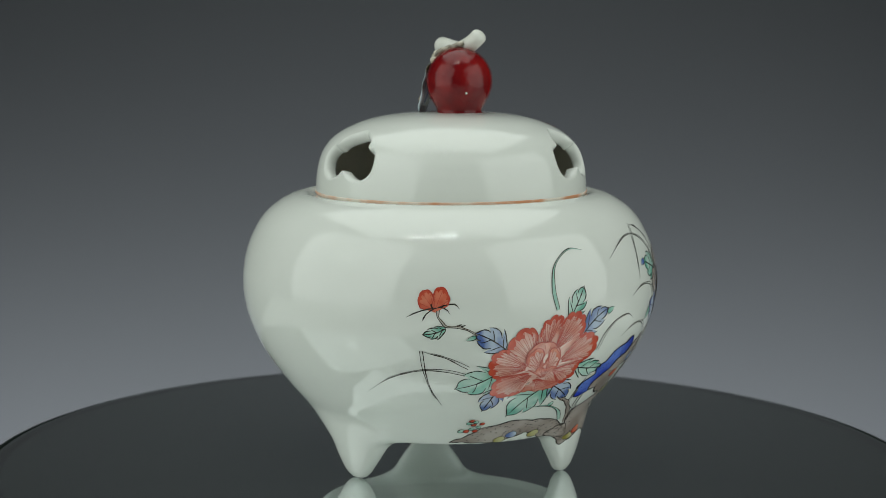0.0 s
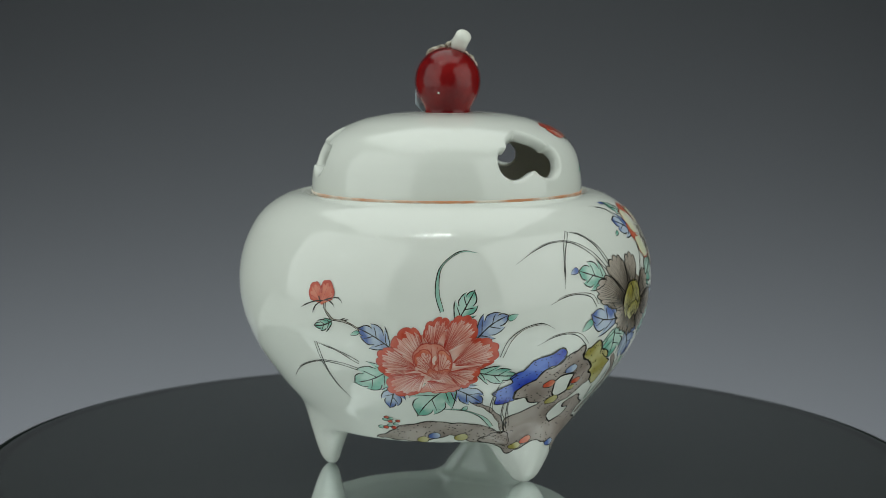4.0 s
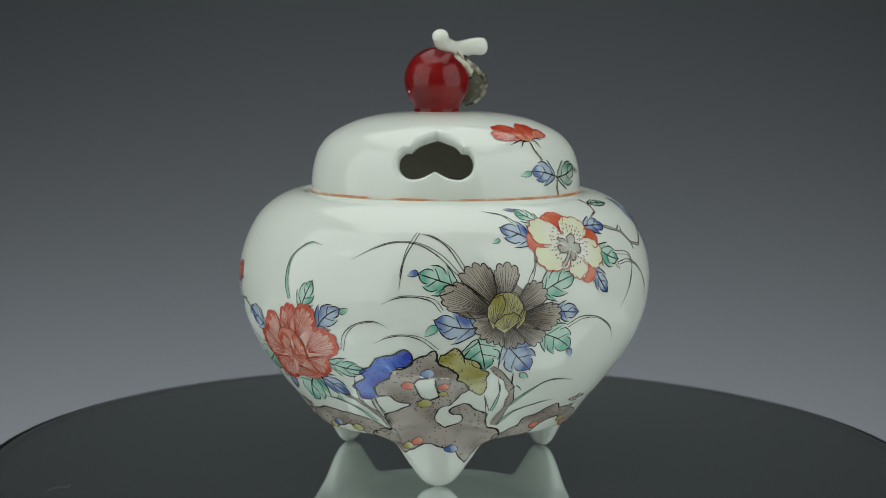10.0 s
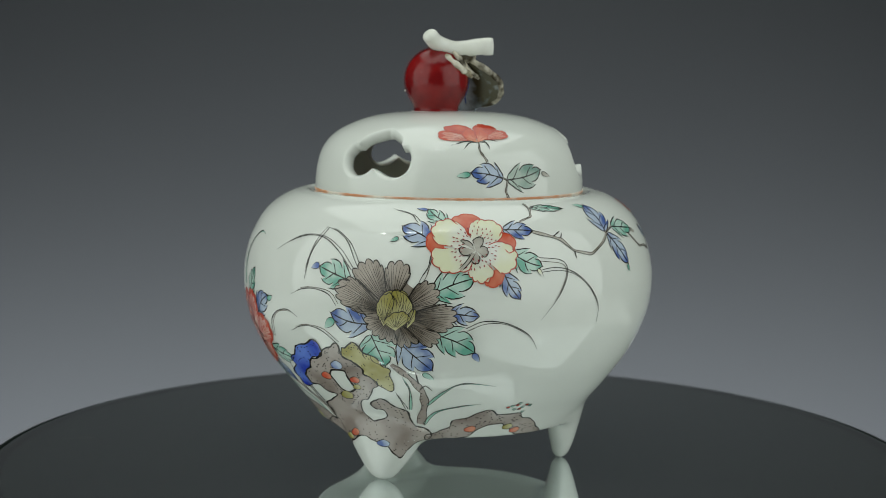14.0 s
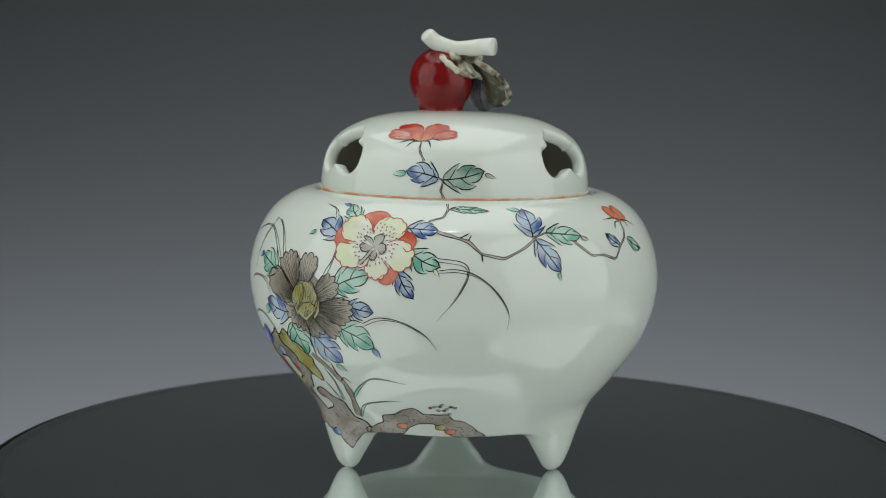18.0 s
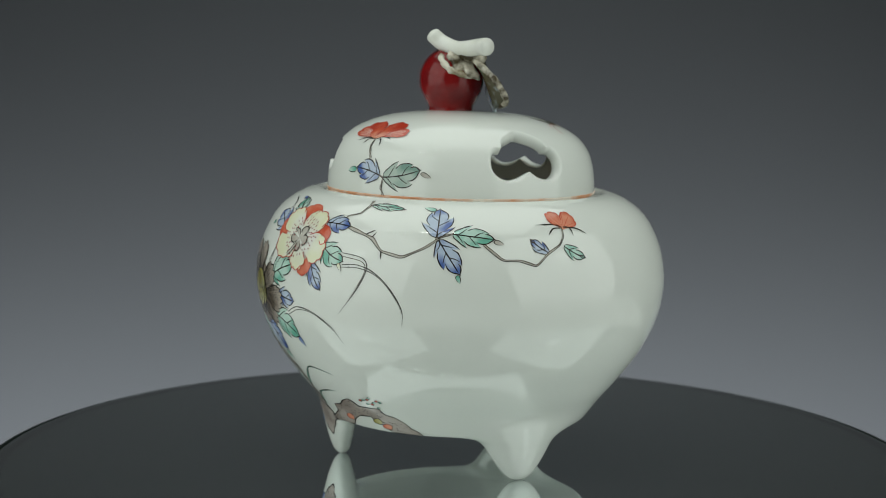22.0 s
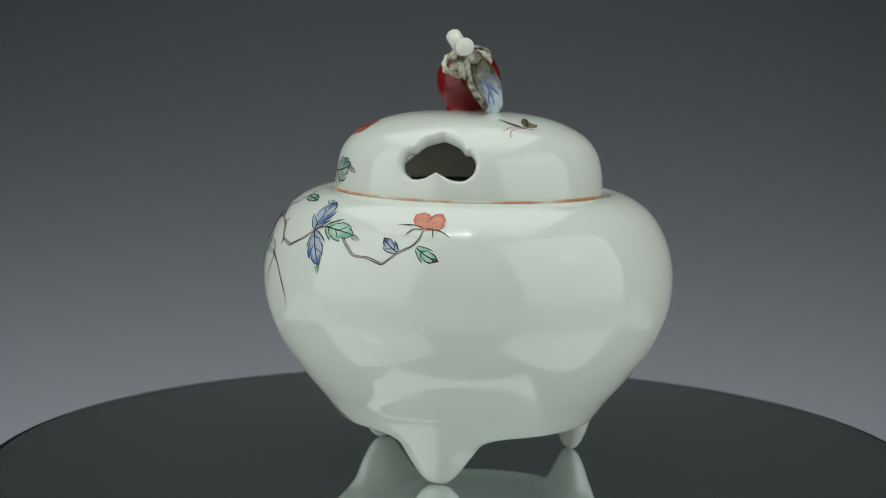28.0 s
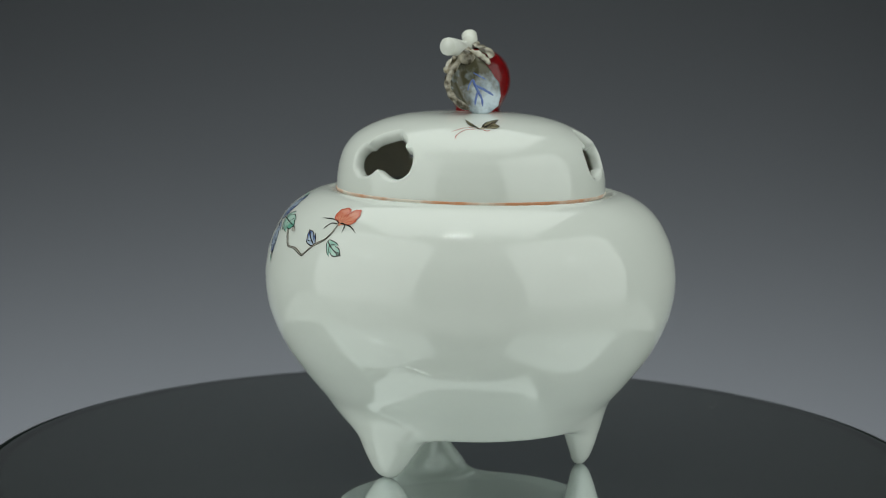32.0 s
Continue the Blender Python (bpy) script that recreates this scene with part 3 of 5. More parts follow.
# ---- the enamel painting ----
def enamel(name, strong, pale, scale=260, contrast=(0.28, 0.74), rough=0.10):
    """Overglaze colour whose depth follows the brush's charge, kept in the mesh as "charge", and some unevenness of its own."""
    m = material(name, strong, rough, second=pale, scale=scale, amount=1.0, contrast=contrast, detail=2.0, rough_var=0.03, bump=0.08, bump_scale=600)
    nt = m.node_tree
    ramp = next(n for n in nt.nodes if n.bl_idname == "ShaderNodeValToRGB")
    no = ramp.inputs["Fac"].links[0].from_node
    charge = nt.nodes.new("ShaderNodeAttribute")
    charge.attribute_name = "charge"
    add = nt.nodes.new("ShaderNodeMath")
    add.operation = "SUBTRACT"
    nt.links.new(no.outputs["Fac"], add.inputs[0])
    half = nt.nodes.new("ShaderNodeMath")
    half.operation = "MULTIPLY_ADD"
    half.inputs[1].default_value, half.inputs[2].default_value = 0.6, -0.3
    nt.links.new(charge.outputs["Fac"], half.inputs[0])
    nt.links.new(half.outputs[0], add.inputs[1])
    nt.links.new(add.outputs[0], ramp.inputs["Fac"])
    return m


INK = enamel("ink", (0.010, 0.009, 0.007, 1), (0.045, 0.038, 0.030, 1), 900)
BROWN_INK = enamel("brown_ink", (0.045, 0.032, 0.02, 1), (0.11, 0.08, 0.05, 1), 700)
GREEN = enamel("green_wash", (0.15, 0.42, 0.32, 1), (0.46, 0.64, 0.56, 1))
DULL_GREEN = enamel("dull_green_wash", (0.15, 0.28, 0.23, 1), (0.40, 0.49, 0.43, 1))
BLUE = enamel("blue_wash", (0.085, 0.145, 0.39, 1), (0.43, 0.51, 0.63, 1))
DEEP_BLUE = enamel("deep_blue", (0.010, 0.030, 0.40, 1), (0.12, 0.21, 0.62, 1), 180)
OLIVE = enamel("olive_wash", (0.30, 0.265, 0.06, 1), (0.52, 0.49, 0.26, 1), 150)
TAUPE = enamel("taupe_wash", (0.25, 0.205, 0.18, 1), (0.42, 0.37, 0.335, 1), 130)
UMBER = enamel("umber_wash", (0.135, 0.108, 0.082, 1), (0.40, 0.35, 0.30, 1), 160)
RED = enamel("iron_red", (0.47, 0.045, 0.022, 1), (0.62, 0.12, 0.065, 1), 300)
RED_LINE = enamel("red_line", (0.42, 0.05, 0.035, 1), (0.52, 0.11, 0.08, 1), 500)
PINK = enamel("pink_wash", (0.63, 0.23, 0.165, 1), (0.76, 0.56, 0.49, 1), 220)
CORAL = enamel("coral_wash", (0.56, 0.09, 0.045, 1), (0.68, 0.28, 0.18, 1), 240)
YELLOW = enamel("yellow_wash", (0.70, 0.715, 0.50, 1), (0.74, 0.755, 0.70, 1), 190)
GREY = enamel("grey_wash", (0.36, 0.34, 0.29, 1), (0.50, 0.48, 0.43, 1), 260)
KHAKI = enamel("khaki_wash", (0.17, 0.145, 0.075, 1), (0.40, 0.36, 0.23, 1), 300)
MAROON = enamel("maroon", (0.24, 0.02, 0.03, 1), (0.30, 0.04, 0.05, 1), 300)
BODY_LINE = np.vstack([[(31.5, 0), (33, 5)], smooth_curve(BODY[3:], 300)])


class Brush:
    """Paints one motif on the body or the lid: washes and lines of enamel that lie on the glaze. Places are (degrees, mm of height)."""

    def __init__(self, ground):
        self.ground, self.line = ground, LINE if ground is lid else BODY_LINE
        self.arc = np.concatenate([[0], np.cumsum(np.linalg.norm(np.diff(self.line, axis=0), axis=1))])
        self.verts, self.normals, self.faces, self.mats, self.used, self.depth = [], [], [], [], [], []
        self.rand = random.Random(7)

    def at(self, point):
        """Sets the middle of the motif, about which lengths are true."""
        self.a0 = point[0]
        self.s0 = float(np.interp(point[1], self.line[:, 1], self.arc))
        self.r0 = float(np.interp(point[1], self.line[:, 1], self.line[:, 0]))
        return self

    def flat(self, points):
        p = np.array(points, float).reshape(-1, 2)
        level = p[:, 1] + lean_rise(p[:, 0], np.interp(p[:, 1], self.line[:, 1], self.line[:, 0]))
        return np.stack([np.radians(p[:, 0] - self.a0) * self.r0, np.interp(level, self.line[:, 1], self.arc) - self.s0], 1)

    def laid(self, q, lift):
        q = np.asarray(q, float).reshape(-1, 2)
        a, s = self.a0 + np.degrees(q[:, 0] / self.r0), q[:, 1] + self.s0
        if self.ground is lid:
            p, n = lid_point(a, s)
            return p + lift * n, n
        r, z = np.interp(s, self.arc, self.line[:, 0]), np.interp(s, self.arc, self.line[:, 1])
        return onto_body(np.stack([r * np.cos(np.radians(a)), r * np.sin(np.radians(a)), z], 1), lift, 2 if z.min() > 30 else 4)

    def add(self, q, faces, mat, lift, charge=None):
        p, n = self.laid(q, lift)
        k = len(self.verts)
        self.verts += list(p)
        self.normals += list(n)
        self.depth += [0.5] * len(p) if charge is None else [float(x) for x in charge]
        if mat not in self.used:
            self.used.append(mat)
        q = np.asarray(q, float)
        for f in faces:
            d1, d2 = q[f[1]] - q[f[0]], q[f[2]] - q[f[0]]
            f = f if d1[0] * d2[1] - d1[1] * d2[0] > 0 else f[::-1]
            self.faces.append(tuple(k + i for i in f))
        self.mats += [self.used.index(mat)] * len(faces)

    def wash(self, outline, mat, lift=0.05, holes=(), step=1.1, charge=None):
        """A filled outline, in flat mm."""
        from mathutils import geometry
        outline = np.asarray(outline, float)
        loops = [outline] + [np.asarray(h, float) for h in holes]
        pts, edges = [], []
        for loop in loops:
            k = len(pts)
            pts += [tuple(p) for p in loop]
            edges += [(k + i, k + (i + 1) % len(loop)) for i in range(len(loop))]
        lo, hi = outline.min(0), outline.max(0)
        g = np.stack(np.meshgrid(np.arange(lo[0] + step / 2, hi[0], step), np.arange(lo[1] + step / 2, hi[1], step)), -1).reshape(-1, 2)
        keep = inside_loops(g, loops)
        pts += [tuple(p) for p in g[keep]]
        vs, _, fs, _, _, _ = geometry.delaunay_2d_cdt([Vector(p) for p in pts], edges, [], 0, 1e-5)
        vs = np.array([tuple(v) for v in vs])
        tri = np.array([f for f in fs if len(f) == 3])
        tri = tri[inside_loops(vs[tri].mean(1), loops)]
        d1, d2 = vs[tri[:, 1]] - vs[tri[:, 0]], vs[tri[:, 2]] - vs[tri[:, 0]]
        turn = d1[:, 0] * d2[:, 1] - d1[:, 1] * d2[:, 0] < 0
        tri[turn] = tri[turn][:, ::-1]
        self.add(vs, tri, mat, lift, charge(vs) if charge else None)

    def stroke(self, points, wide, mat, lift=0.10, thin=(0.35, 0.25), n=None, curved=True):
        """A brush line through flat points, thinner at its ends."""
        p = np.asarray(points, float)
        if curved:
            length = np.linalg.norm(np.diff(p, axis=0), axis=1).sum()
            p = smooth_curve(p, n or max(4, int(length / 0.8)))
        t = np.gradient(p, axis=0)
        t /= np.maximum(np.linalg.norm(t, axis=1, keepdims=True), 1e-9)
        u = np.linspace(0, 1, len(p))
        w = wide / 2 * np.minimum(1, np.minimum(thin[0] + (1 - thin[0]) * u * 5, thin[1] + (1 - thin[1]) * (1 - u) * 4))
        w = w * (1 + 0.18 * np.sin(u * 17 + self.rand.random() * 6))
        s = np.stack([-t[:, 1], t[:, 0]], 1) * w[:, None]
        q = np.empty((2 * len(p), 2))
        q[0::2], q[1::2] = p + s, p - s
        self.add(q, [(2 * i, 2 * i + 1, 2 * i + 3, 2 * i + 2) for i in range(len(p) - 1)], mat, lift)

    def done(self, name, label=""):
        me = mesh_from(name, np.array(self.verts) * MM, self.faces, self.normals)
        for m in self.used:
            me.materials.append(m)
        me.polygons.foreach_set("material_index", self.mats)
        me.attributes.new("charge", "FLOAT", "POINT").data.foreach_set("value", self.depth)
        ob = new(name, me)
        ob.parent = self.ground
        return tagged(ob, label)


def inside_loops(g, loops):
    inside = np.zeros(len(g), bool)
    for loop in loops:
        for a, b in zip(loop, np.roll(loop, -1, 0)):
            if a[1] != b[1]:
                inside ^= ((a[1] > g[:, 1]) != (b[1] > g[:, 1])) & (g[:, 0] < (b[0] - a[0]) * (g[:, 1] - a[1]) / (b[1] - a[1]) + a[0])
    return inside


def middle(*points):
    return tuple(sum(p[i] for p in points) / len(points) for i in (0, 1))


def leaf(ground, base, tip, wide, tone, teeth=3, bend=0.0):
    """A lobed leaf with its veins: base, tip, width against length. Each lobe is one stroke that runs out in a small hook."""
    b = Brush(ground).at(middle(base, tip))
    p, q = b.flat([base, tip])
    ax = q - p
    length = float(np.linalg.norm(ax))
    ax, side = ax / length, np.array((-ax[1], ax[0])) / length
    seed = random.Random(int(abs(base[0]) * 10 + abs(tip[1]) * 7))
    bend, fine = bend or seed.uniform(-0.08, 0.08), 0.26 if length > 5 else 0.21

    def place(u, w):
        """A point at a share of the length and so many half widths from the midrib."""
        u, w = np.asarray(u, float), np.asarray(w, float)
        belly = np.sin(math.pi * np.clip(u, 0.001, 0.999) ** 0.82) ** (0.60 + 0.35 * u) * wide * length * 0.475
        return p + np.outer(u, ax) * length + np.outer(np.sin(math.pi * np.clip(u, 0, 1)) * bend * length + w * belly, side)

    mid = place(np.linspace(0, 0.97, 22), np.zeros(22))
    edges, veins = [], []
    for sgn in (1, -1):
        cuts = np.linspace(0, 1, teeth + 1)
        cuts[1:-1] += np.array([seed.uniform(-0.05, 0.05) for _ in range(teeth - 1)]) + (0.05 if sgn > 0 else -0.06)
        lobes = []
        for k in range(teeth):
            u0, u1 = cuts[k], cuts[k + 1]
            w0 = 1.0 if k == 0 else 0.62
            end = (1.0, 0.0) if k == teeth - 1 else (u1 + 0.08, 1.15 + seed.uniform(0, 0.12))
            span = u1 - u0
            keys = [(u0 + (0 if k == 0 else 0.0), w0), (u0 + span * 0.34, 0.90), (u0 + span * 0.70, 1.02), end]
            u, w = smooth_curve(keys, 11).T
            lobes.append(place(u, sgn * w))
            if k < teeth - 1 or teeth < 3:
                v0 = max(0.06, u1 - 0.30 * span - 0.12)
                veins.append(place(*smooth_curve([(v0, 0), (v0 + 0.10, sgn * 0.42), (u1 - 0.02, sgn * 0.86)], 7).T))
        edges.append(lobes)
    loop = np.vstack([np.vstack(edges[0]), np.vstack(edges[1])[-2:0:-1]])
    heavy, rib = seed.choice((-0.75, -0.5, 0.5, 0.75)), seed.uniform(0.2, 0.7)
    slip = np.array((seed.uniform(-0.12, 0.12), seed.uniform(-0.12, 0.12)))

    def charge(q):
        d = q - p
        along, across = d @ ax / length, d @ side / (wide * length / 2 + 0.01)
        return 0.05 + 0.95 * np.exp(-((along - rib) / 0.26) ** 2 - ((across - heavy) / 0.55) ** 2) + 0.55 * np.exp(-((along - 0.9) / 0.18) ** 2) + 0.25 * np.sin(along * 9 + across * 2)

    b.wash(loop + slip, tone, charge=charge, step=0.6)
    for lobes in edges:
        for line in lobes:
            hook = line[-1] + (line[-1] - line[-2]) * 0.35
            b.stroke(np.vstack([line, [hook]]), fine * seed.uniform(0.85, 1.2), INK, curved=False, thin=(0.6, 0.3))
    b.stroke(mid, fine * 1.15, INK, curved=False, thin=(1.0, 0.3))
    if length > 4:
        for line in veins:
            b.stroke(line, fine * 0.85, INK, curved=False, thin=(0.9, 0.3))
    return b.done("painted_leaf", "painted %s leaf outlined in black" % tone.name.split("_wash")[0].replace("_", " "))


def drop(ground, base, tip, wide, tone):
    """A small plain leaf tip or bead of enamel with a thin outline."""
    b = Brush(ground).at(middle(base, tip))
    p, q = b.flat([base, tip])
    ax = (q - p) / 2
    side = np.array((-ax[1], ax[0])) * wide
    a = np.linspace(0, 2 * math.pi, 19)[:-1]
    taper = 1 - 0.45 * np.cos(a) if wide < 0.65 else 1 + 0.1 * np.sin(3 * a + p[0])
    loop = (p + q) / 2 + np.outer(np.cos(a), ax) + np.outer(np.sin(a) * taper, side)
    b.wash(loop, tone, 0.13, step=0.6, charge=lambda g: 0.5 - 0.5 * (g - (p + q) / 2) @ ax / (ax @ ax))
    b.stroke(np.vstack([loop, loop[:2]])[:16 if wide < 0.65 else 20], 0.15, INK, 0.16, curved=False, thin=(0.4, 0.4))
    return b.done("painted_bead", "small painted bead of %s enamel" % tone.name.split("_wash")[0].replace("_", " "))


def blade(ground, points, wide=0.8, tone=None):
    """A grass blade: two ink lines that close at the tip, at times with a green wash between."""
    b = Brush(ground).at(middle(*points))
    p = smooth_curve(b.flat(points), 26)
    t = np.gradient(p, axis=0)
    t /= np.linalg.norm(t, axis=1, keepdims=True)
    u = np.linspace(0, 1, len(p))
    s = np.stack([-t[:, 1], t[:, 0]], 1) * (wide / 2 * (1 - u) ** 0.7 * (0.75 + 0.25 * np.sin(u * 9)))[:, None]
    if tone:
        b.wash(np.vstack([p + s, (p - s)[-2::-1]]), tone, 0.05)
    b.stroke(p + s, 0.21, INK, curved=False, thin=(0.7, 0.2))
    b.stroke((p - s)[:22], 0.16, BROWN_INK if wide > 0.9 else INK, curved=False, thin=(0.7, 0.2))
    return b.done("painted_grass_blade", "thin painted grass blade in black lines")


def branch(ground, points, wide=0.9, spurs=()):
    """A bough: brown wash between two ink lines, with short spurs."""
    b = Brush(ground).at(middle(*points))
    k = b.flat(points)
    p = np.stack([np.interp(np.linspace(0, len(k) - 1, 7 * len(k)), np.arange(len(k)), k[:, i]) for i in (0, 1)], 1)
    p[1:-1] = (p[:-2] + p[1:-1] + p[2:]) / 3
    t = np.gradient(p, axis=0)
    t /= np.linalg.norm(t, axis=1, keepdims=True)
    u = np.linspace(0, 1, len(p))
    s = np.stack([-t[:, 1], t[:, 0]], 1) * (wide * 0.42 * (1 - 0.4 * u) * (1 + 0.25 * np.sin(u * 23)))[:, None]
    b.add(np.vstack([p + s, p - s]), [(i, i + 1, len(p) + i + 1, len(p) + i) for i in range(len(p) - 1)], GREY if wide < 1.3 else TAUPE, 0.05)
    b.stroke(p + s, 0.18, BROWN_INK, curved=False, thin=(0.8, 0.6))
    b.stroke(p - s, 0.18, INK, curved=False, thin=(0.8, 0.6))
    if wide > 1.3:
        for k in range(2, len(p) - 2, 2):
            b.stroke([p[k] + s[k], p[k] + s[k] * 0.3 + t[k] * 0.3], 0.2, INK, n=4)
    for spur in spurs:
        b.stroke(b.flat(spur), 0.32, INK, thin=(1, 0.3))
    return b.done("painted_bough", "painted brown bough outlined in black")


def petal(ground, base, edge, mat, lobes=5, rim=None, line=INK, veins=9, scallop=0.22, line_wide=0.2, vein_wide=0.11, lift=0.0, reach=(0.12, 0.93), heavy=0.1, slope=0.7, layer=0):
    """One petal, from its base to a scalloped edge, with fine lines running out to it."""
    b, lift = Brush(ground).at(base), lift + 0.05 + 0.012 * layer
    o = b.flat([base])[0]
    e = smooth_curve(b.flat(edge), 7 * lobes + 1)
    u = np.linspace(0, 1, len(e))
    d = e - o
    e = e + d / np.linalg.norm(d, axis=1, keepdims=True) * (scallop * np.abs(np.sin(math.pi * u * lobes)) ** 0.7)[:, None] * 2.6
    far = float(np.linalg.norm(e - o, axis=1).mean())
    b.wash(np.vstack([[o - (e.mean(0) - o) * 0.12], e]), mat, 0.05 + lift, step=0.8, charge=lambda q: heavy + slope * np.linalg.norm(q - o, axis=1) / far)
    if rim:
        deep = 0.855 + 0.055 * np.sin(u * 31 + 1) + 0.05 * np.sin(u * 67)
        inner = o + (e - o) * deep[:, None]
        b.add(np.vstack([e, inner]), [(i, i + 1, len(e) + i + 1, len(e) + i) for i in range(len(e) - 1)], rim, 0.075 + lift)
    for k in range(veins):
        f = (k + 0.5 + b.rand.uniform(-0.2, 0.2)) / veins
        q = e[int(f * (len(e) - 1))]
        b.stroke([o + (q - o) * reach[0], o + (q - o) * 0.5 + np.array((0.0, 0.15)), o + (q - o) * reach[1]], vein_wide, line, 0.09 + lift, n=6, thin=(0.5, 0.4))
    b.stroke(e, line_wide, line, 0.11 + lift, curved=False, thin=(0.9, 0.9))
    b.stroke([o * 0.35 + e[0] * 0.65, e[0]], line_wide * 0.8, line, 0.11 + lift, n=4)
    b.stroke([o * 0.35 + e[-1] * 0.65, e[-1]], line_wide * 0.8, line, 0.11 + lift, n=4)
    return b.done("painted_petal", "painted %s flower petal with fine lines" % mat.name.split("_wash")[0].replace("_", " "))


def dashes(b, loop, count, mat, size=0.3, near=None, seed=3, lift=0.11, far=None):
    """Small dabs strewn inside an outline; near: only within so many mm of its edge."""
    rnd = np.random.RandomState(seed)
    loop = np.asarray(loop, float)
    g = rnd.uniform(loop.min(0), loop.max(0), (count * 14, 2))
    g = g[inside_loops(g, [loop])]
    d = np.min(np.linalg.norm(g[:, None] - loop[None], axis=2), axis=1)
    g = g[(d > size * 1.5) & (d < (near or 99))]
    if far is not None:
        g = g[(np.linalg.norm(g - far[0], axis=1) < far[2]) & (np.linalg.norm(g - far[0], axis=1) > far[1])]
    fat = 0.8 if far is None else 0.42
    kept = []
    for q in g:
        if len(kept) < count and all(abs(q - k).max() > 1.9 * size for k in kept):
            kept.append(q)
    for q in kept:
        a = rnd.uniform(-0.6, 0.6) if far is None else math.atan2(*(q - far[0])[::-1]) + rnd.uniform(-0.15, 0.15)
        v = np.array((math.cos(a), math.sin(a))) * size
        b.add([q - v, q + np.array((v[1], -v[0])) * fat, q + v, q + np.array((-v[1], v[0])) * fat], [(0, 1, 2, 3)], mat, lift)


def lumpy(loop):
    """Gives a closed outline small rounded bumps."""
    d = np.roll(loop, -1, 0) - np.roll(loop, 1, 0)
    out = np.stack([d[:, 1], -d[:, 0]], 1) / np.maximum(np.linalg.norm(d, axis=1, keepdims=True), 1e-6)
    area = (loop[:, 0] * np.roll(loop[:, 1], -1) - loop[:, 1] * np.roll(loop[:, 0], -1)).sum()
    arc = np.cumsum(np.linalg.norm(d, axis=1)) / 2
    swell = 0.30 + 0.22 * np.sin(arc * 0.37)
    return loop + out * (math.copysign(1, area) * swell * (np.abs(np.sin(arc * 0.72 + 0.5 * np.sin(arc * 0.21))) - 0.6))[:, None]


def rock(ground, outline, tone, name, label, holes=(), dots=0, near=2.2, wide=0.40, seed=1):
    """A painted rock: wash, heavy black outline, holes and a rash of dots."""
    b = Brush(ground).at(middle(*outline))
    loop = smooth_curve(b.flat(list(outline) + [outline[0]]), 6 * len(outline))[:-1]
    cut = [smooth_curve(b.flat(list(h) + [h[0]]), 4 * len(h))[:-1] for h in holes]
    loop = lumpy(loop)
    lift = 0.0 if cut or wide < 0.33 else 0.05
    b.wash(loop, tone, 0.045 + lift, cut, charge=lambda q: 0.40 + 0.5 * np.sin(q[:, 0] * 0.38 + seed) * np.cos(q[:, 1] * 0.42 + seed))
    for c in [loop] + cut:
        for i in range(0, len(c), 14):
            run = np.vstack([c, c])[i:i + 15 if i + 15 <= len(c) else len(c) + 1]
            b.stroke(run, wide * b.rand.uniform(0.75, 1.35), INK, 0.10 + lift, curved=False, thin=(0.6, 0.6))
    if dots:
        dashes(b, loop, dots, INK, 0.23, near, seed)
        for i, c in enumerate(cut):
            ring = c.mean(0) + (c - c.mean(0)) * 1.75
            b2 = [q for q in ring]
            dashes(b, np.array(b2), 46, INK, 0.23, 2.0, seed + i + 1)
    return b.done(name, label)


def sepals(ground, lines):
    b = Brush(ground).at(lines[0][0])
    for points in lines:
        b.stroke(b.flat(points), 0.30, INK, 0.16, thin=(0.9, 0.15))
    return b.done("painted_sepals", "dark sepals painted under the red bud")


# the red peony and its leaves
leaf(body, (-60.0, 46.2), (-55.6, 53.7), 0.6, GREEN)
leaf(body, (-54.9, 42.1), (-46.8, 47.7), 0.62, BLUE)
leaf(body, (-77.7, 39.5), (-85.9, 43.8), 0.72, BLUE)
leaf(body, (-61.0, 29.8), (-72.6, 20.6), 0.7, GREEN)
leaf(body, (-77.6, 29.1), (-81.7, 22.5), 0.62, BLUE)
leaf(body, (-61.1, 29.2), (-51.1, 24.5), 0.64, BLUE)
leaf(body, (-54.2, 33.2), (-42.1, 32.0), 0.5, GREEN)
leaf(body, (-78.5, 33.5), (-90.9, 29.1), 0.72, GREEN)
drop(body, (-47.1, 46.6), (-44.5, 47.7), 0.5, GREEN)
drop(body, (-57.4, 22.6), (-55.9, 23.7), 0.72, GREEN)
b = Brush(body).at((-65.1, 35.7))
b.wash(smooth_curve(b.flat([(-76.1, 37.1), (-71.3, 41.8), (-65.9, 43.6), (-59.4, 43.8), (-55.1, 41.1), (-52.2, 37.6), (-56.0, 33.0), (-62.6, 30.5), (-69.5, 29.6), (-75.5, 30.4), (-78.5, 33.5), (-76.1, 37.1)]), 60)[:-1], PINK, 0.03)
b.done("painted_peony_ground", "pink wash behind the peony petals")
petal(body, (-68.1, 34.8), [(-77.1, 39.0), (-75.2, 42.5), (-71.6, 44.3), (-69.3, 42.7), (-68.9, 40.4)], PINK, 4, RED, RED_LINE, 19, 0.24, 0.22, 0.11, heavy=0.15, slope=0.35, layer=0)
petal(body, (-66.3, 38.6), [(-68.4, 41.9), (-67.6, 45.0), (-64.4, 46.8), (-62.0, 46.1)], PINK, 4, RED, RED_LINE, 19, 0.24, 0.22, 0.11, heavy=0.15, slope=0.35, layer=1)
petal(body, (-63.6, 38.4), [(-62.7, 44.4), (-60.6, 46.8), (-57.5, 47.2), (-55.5, 45.5), (-55.5, 42.1)], PINK, 5, RED, RED_LINE, 23, 0.24, 0.22, 0.11, heavy=0.15, slope=0.35, layer=2)
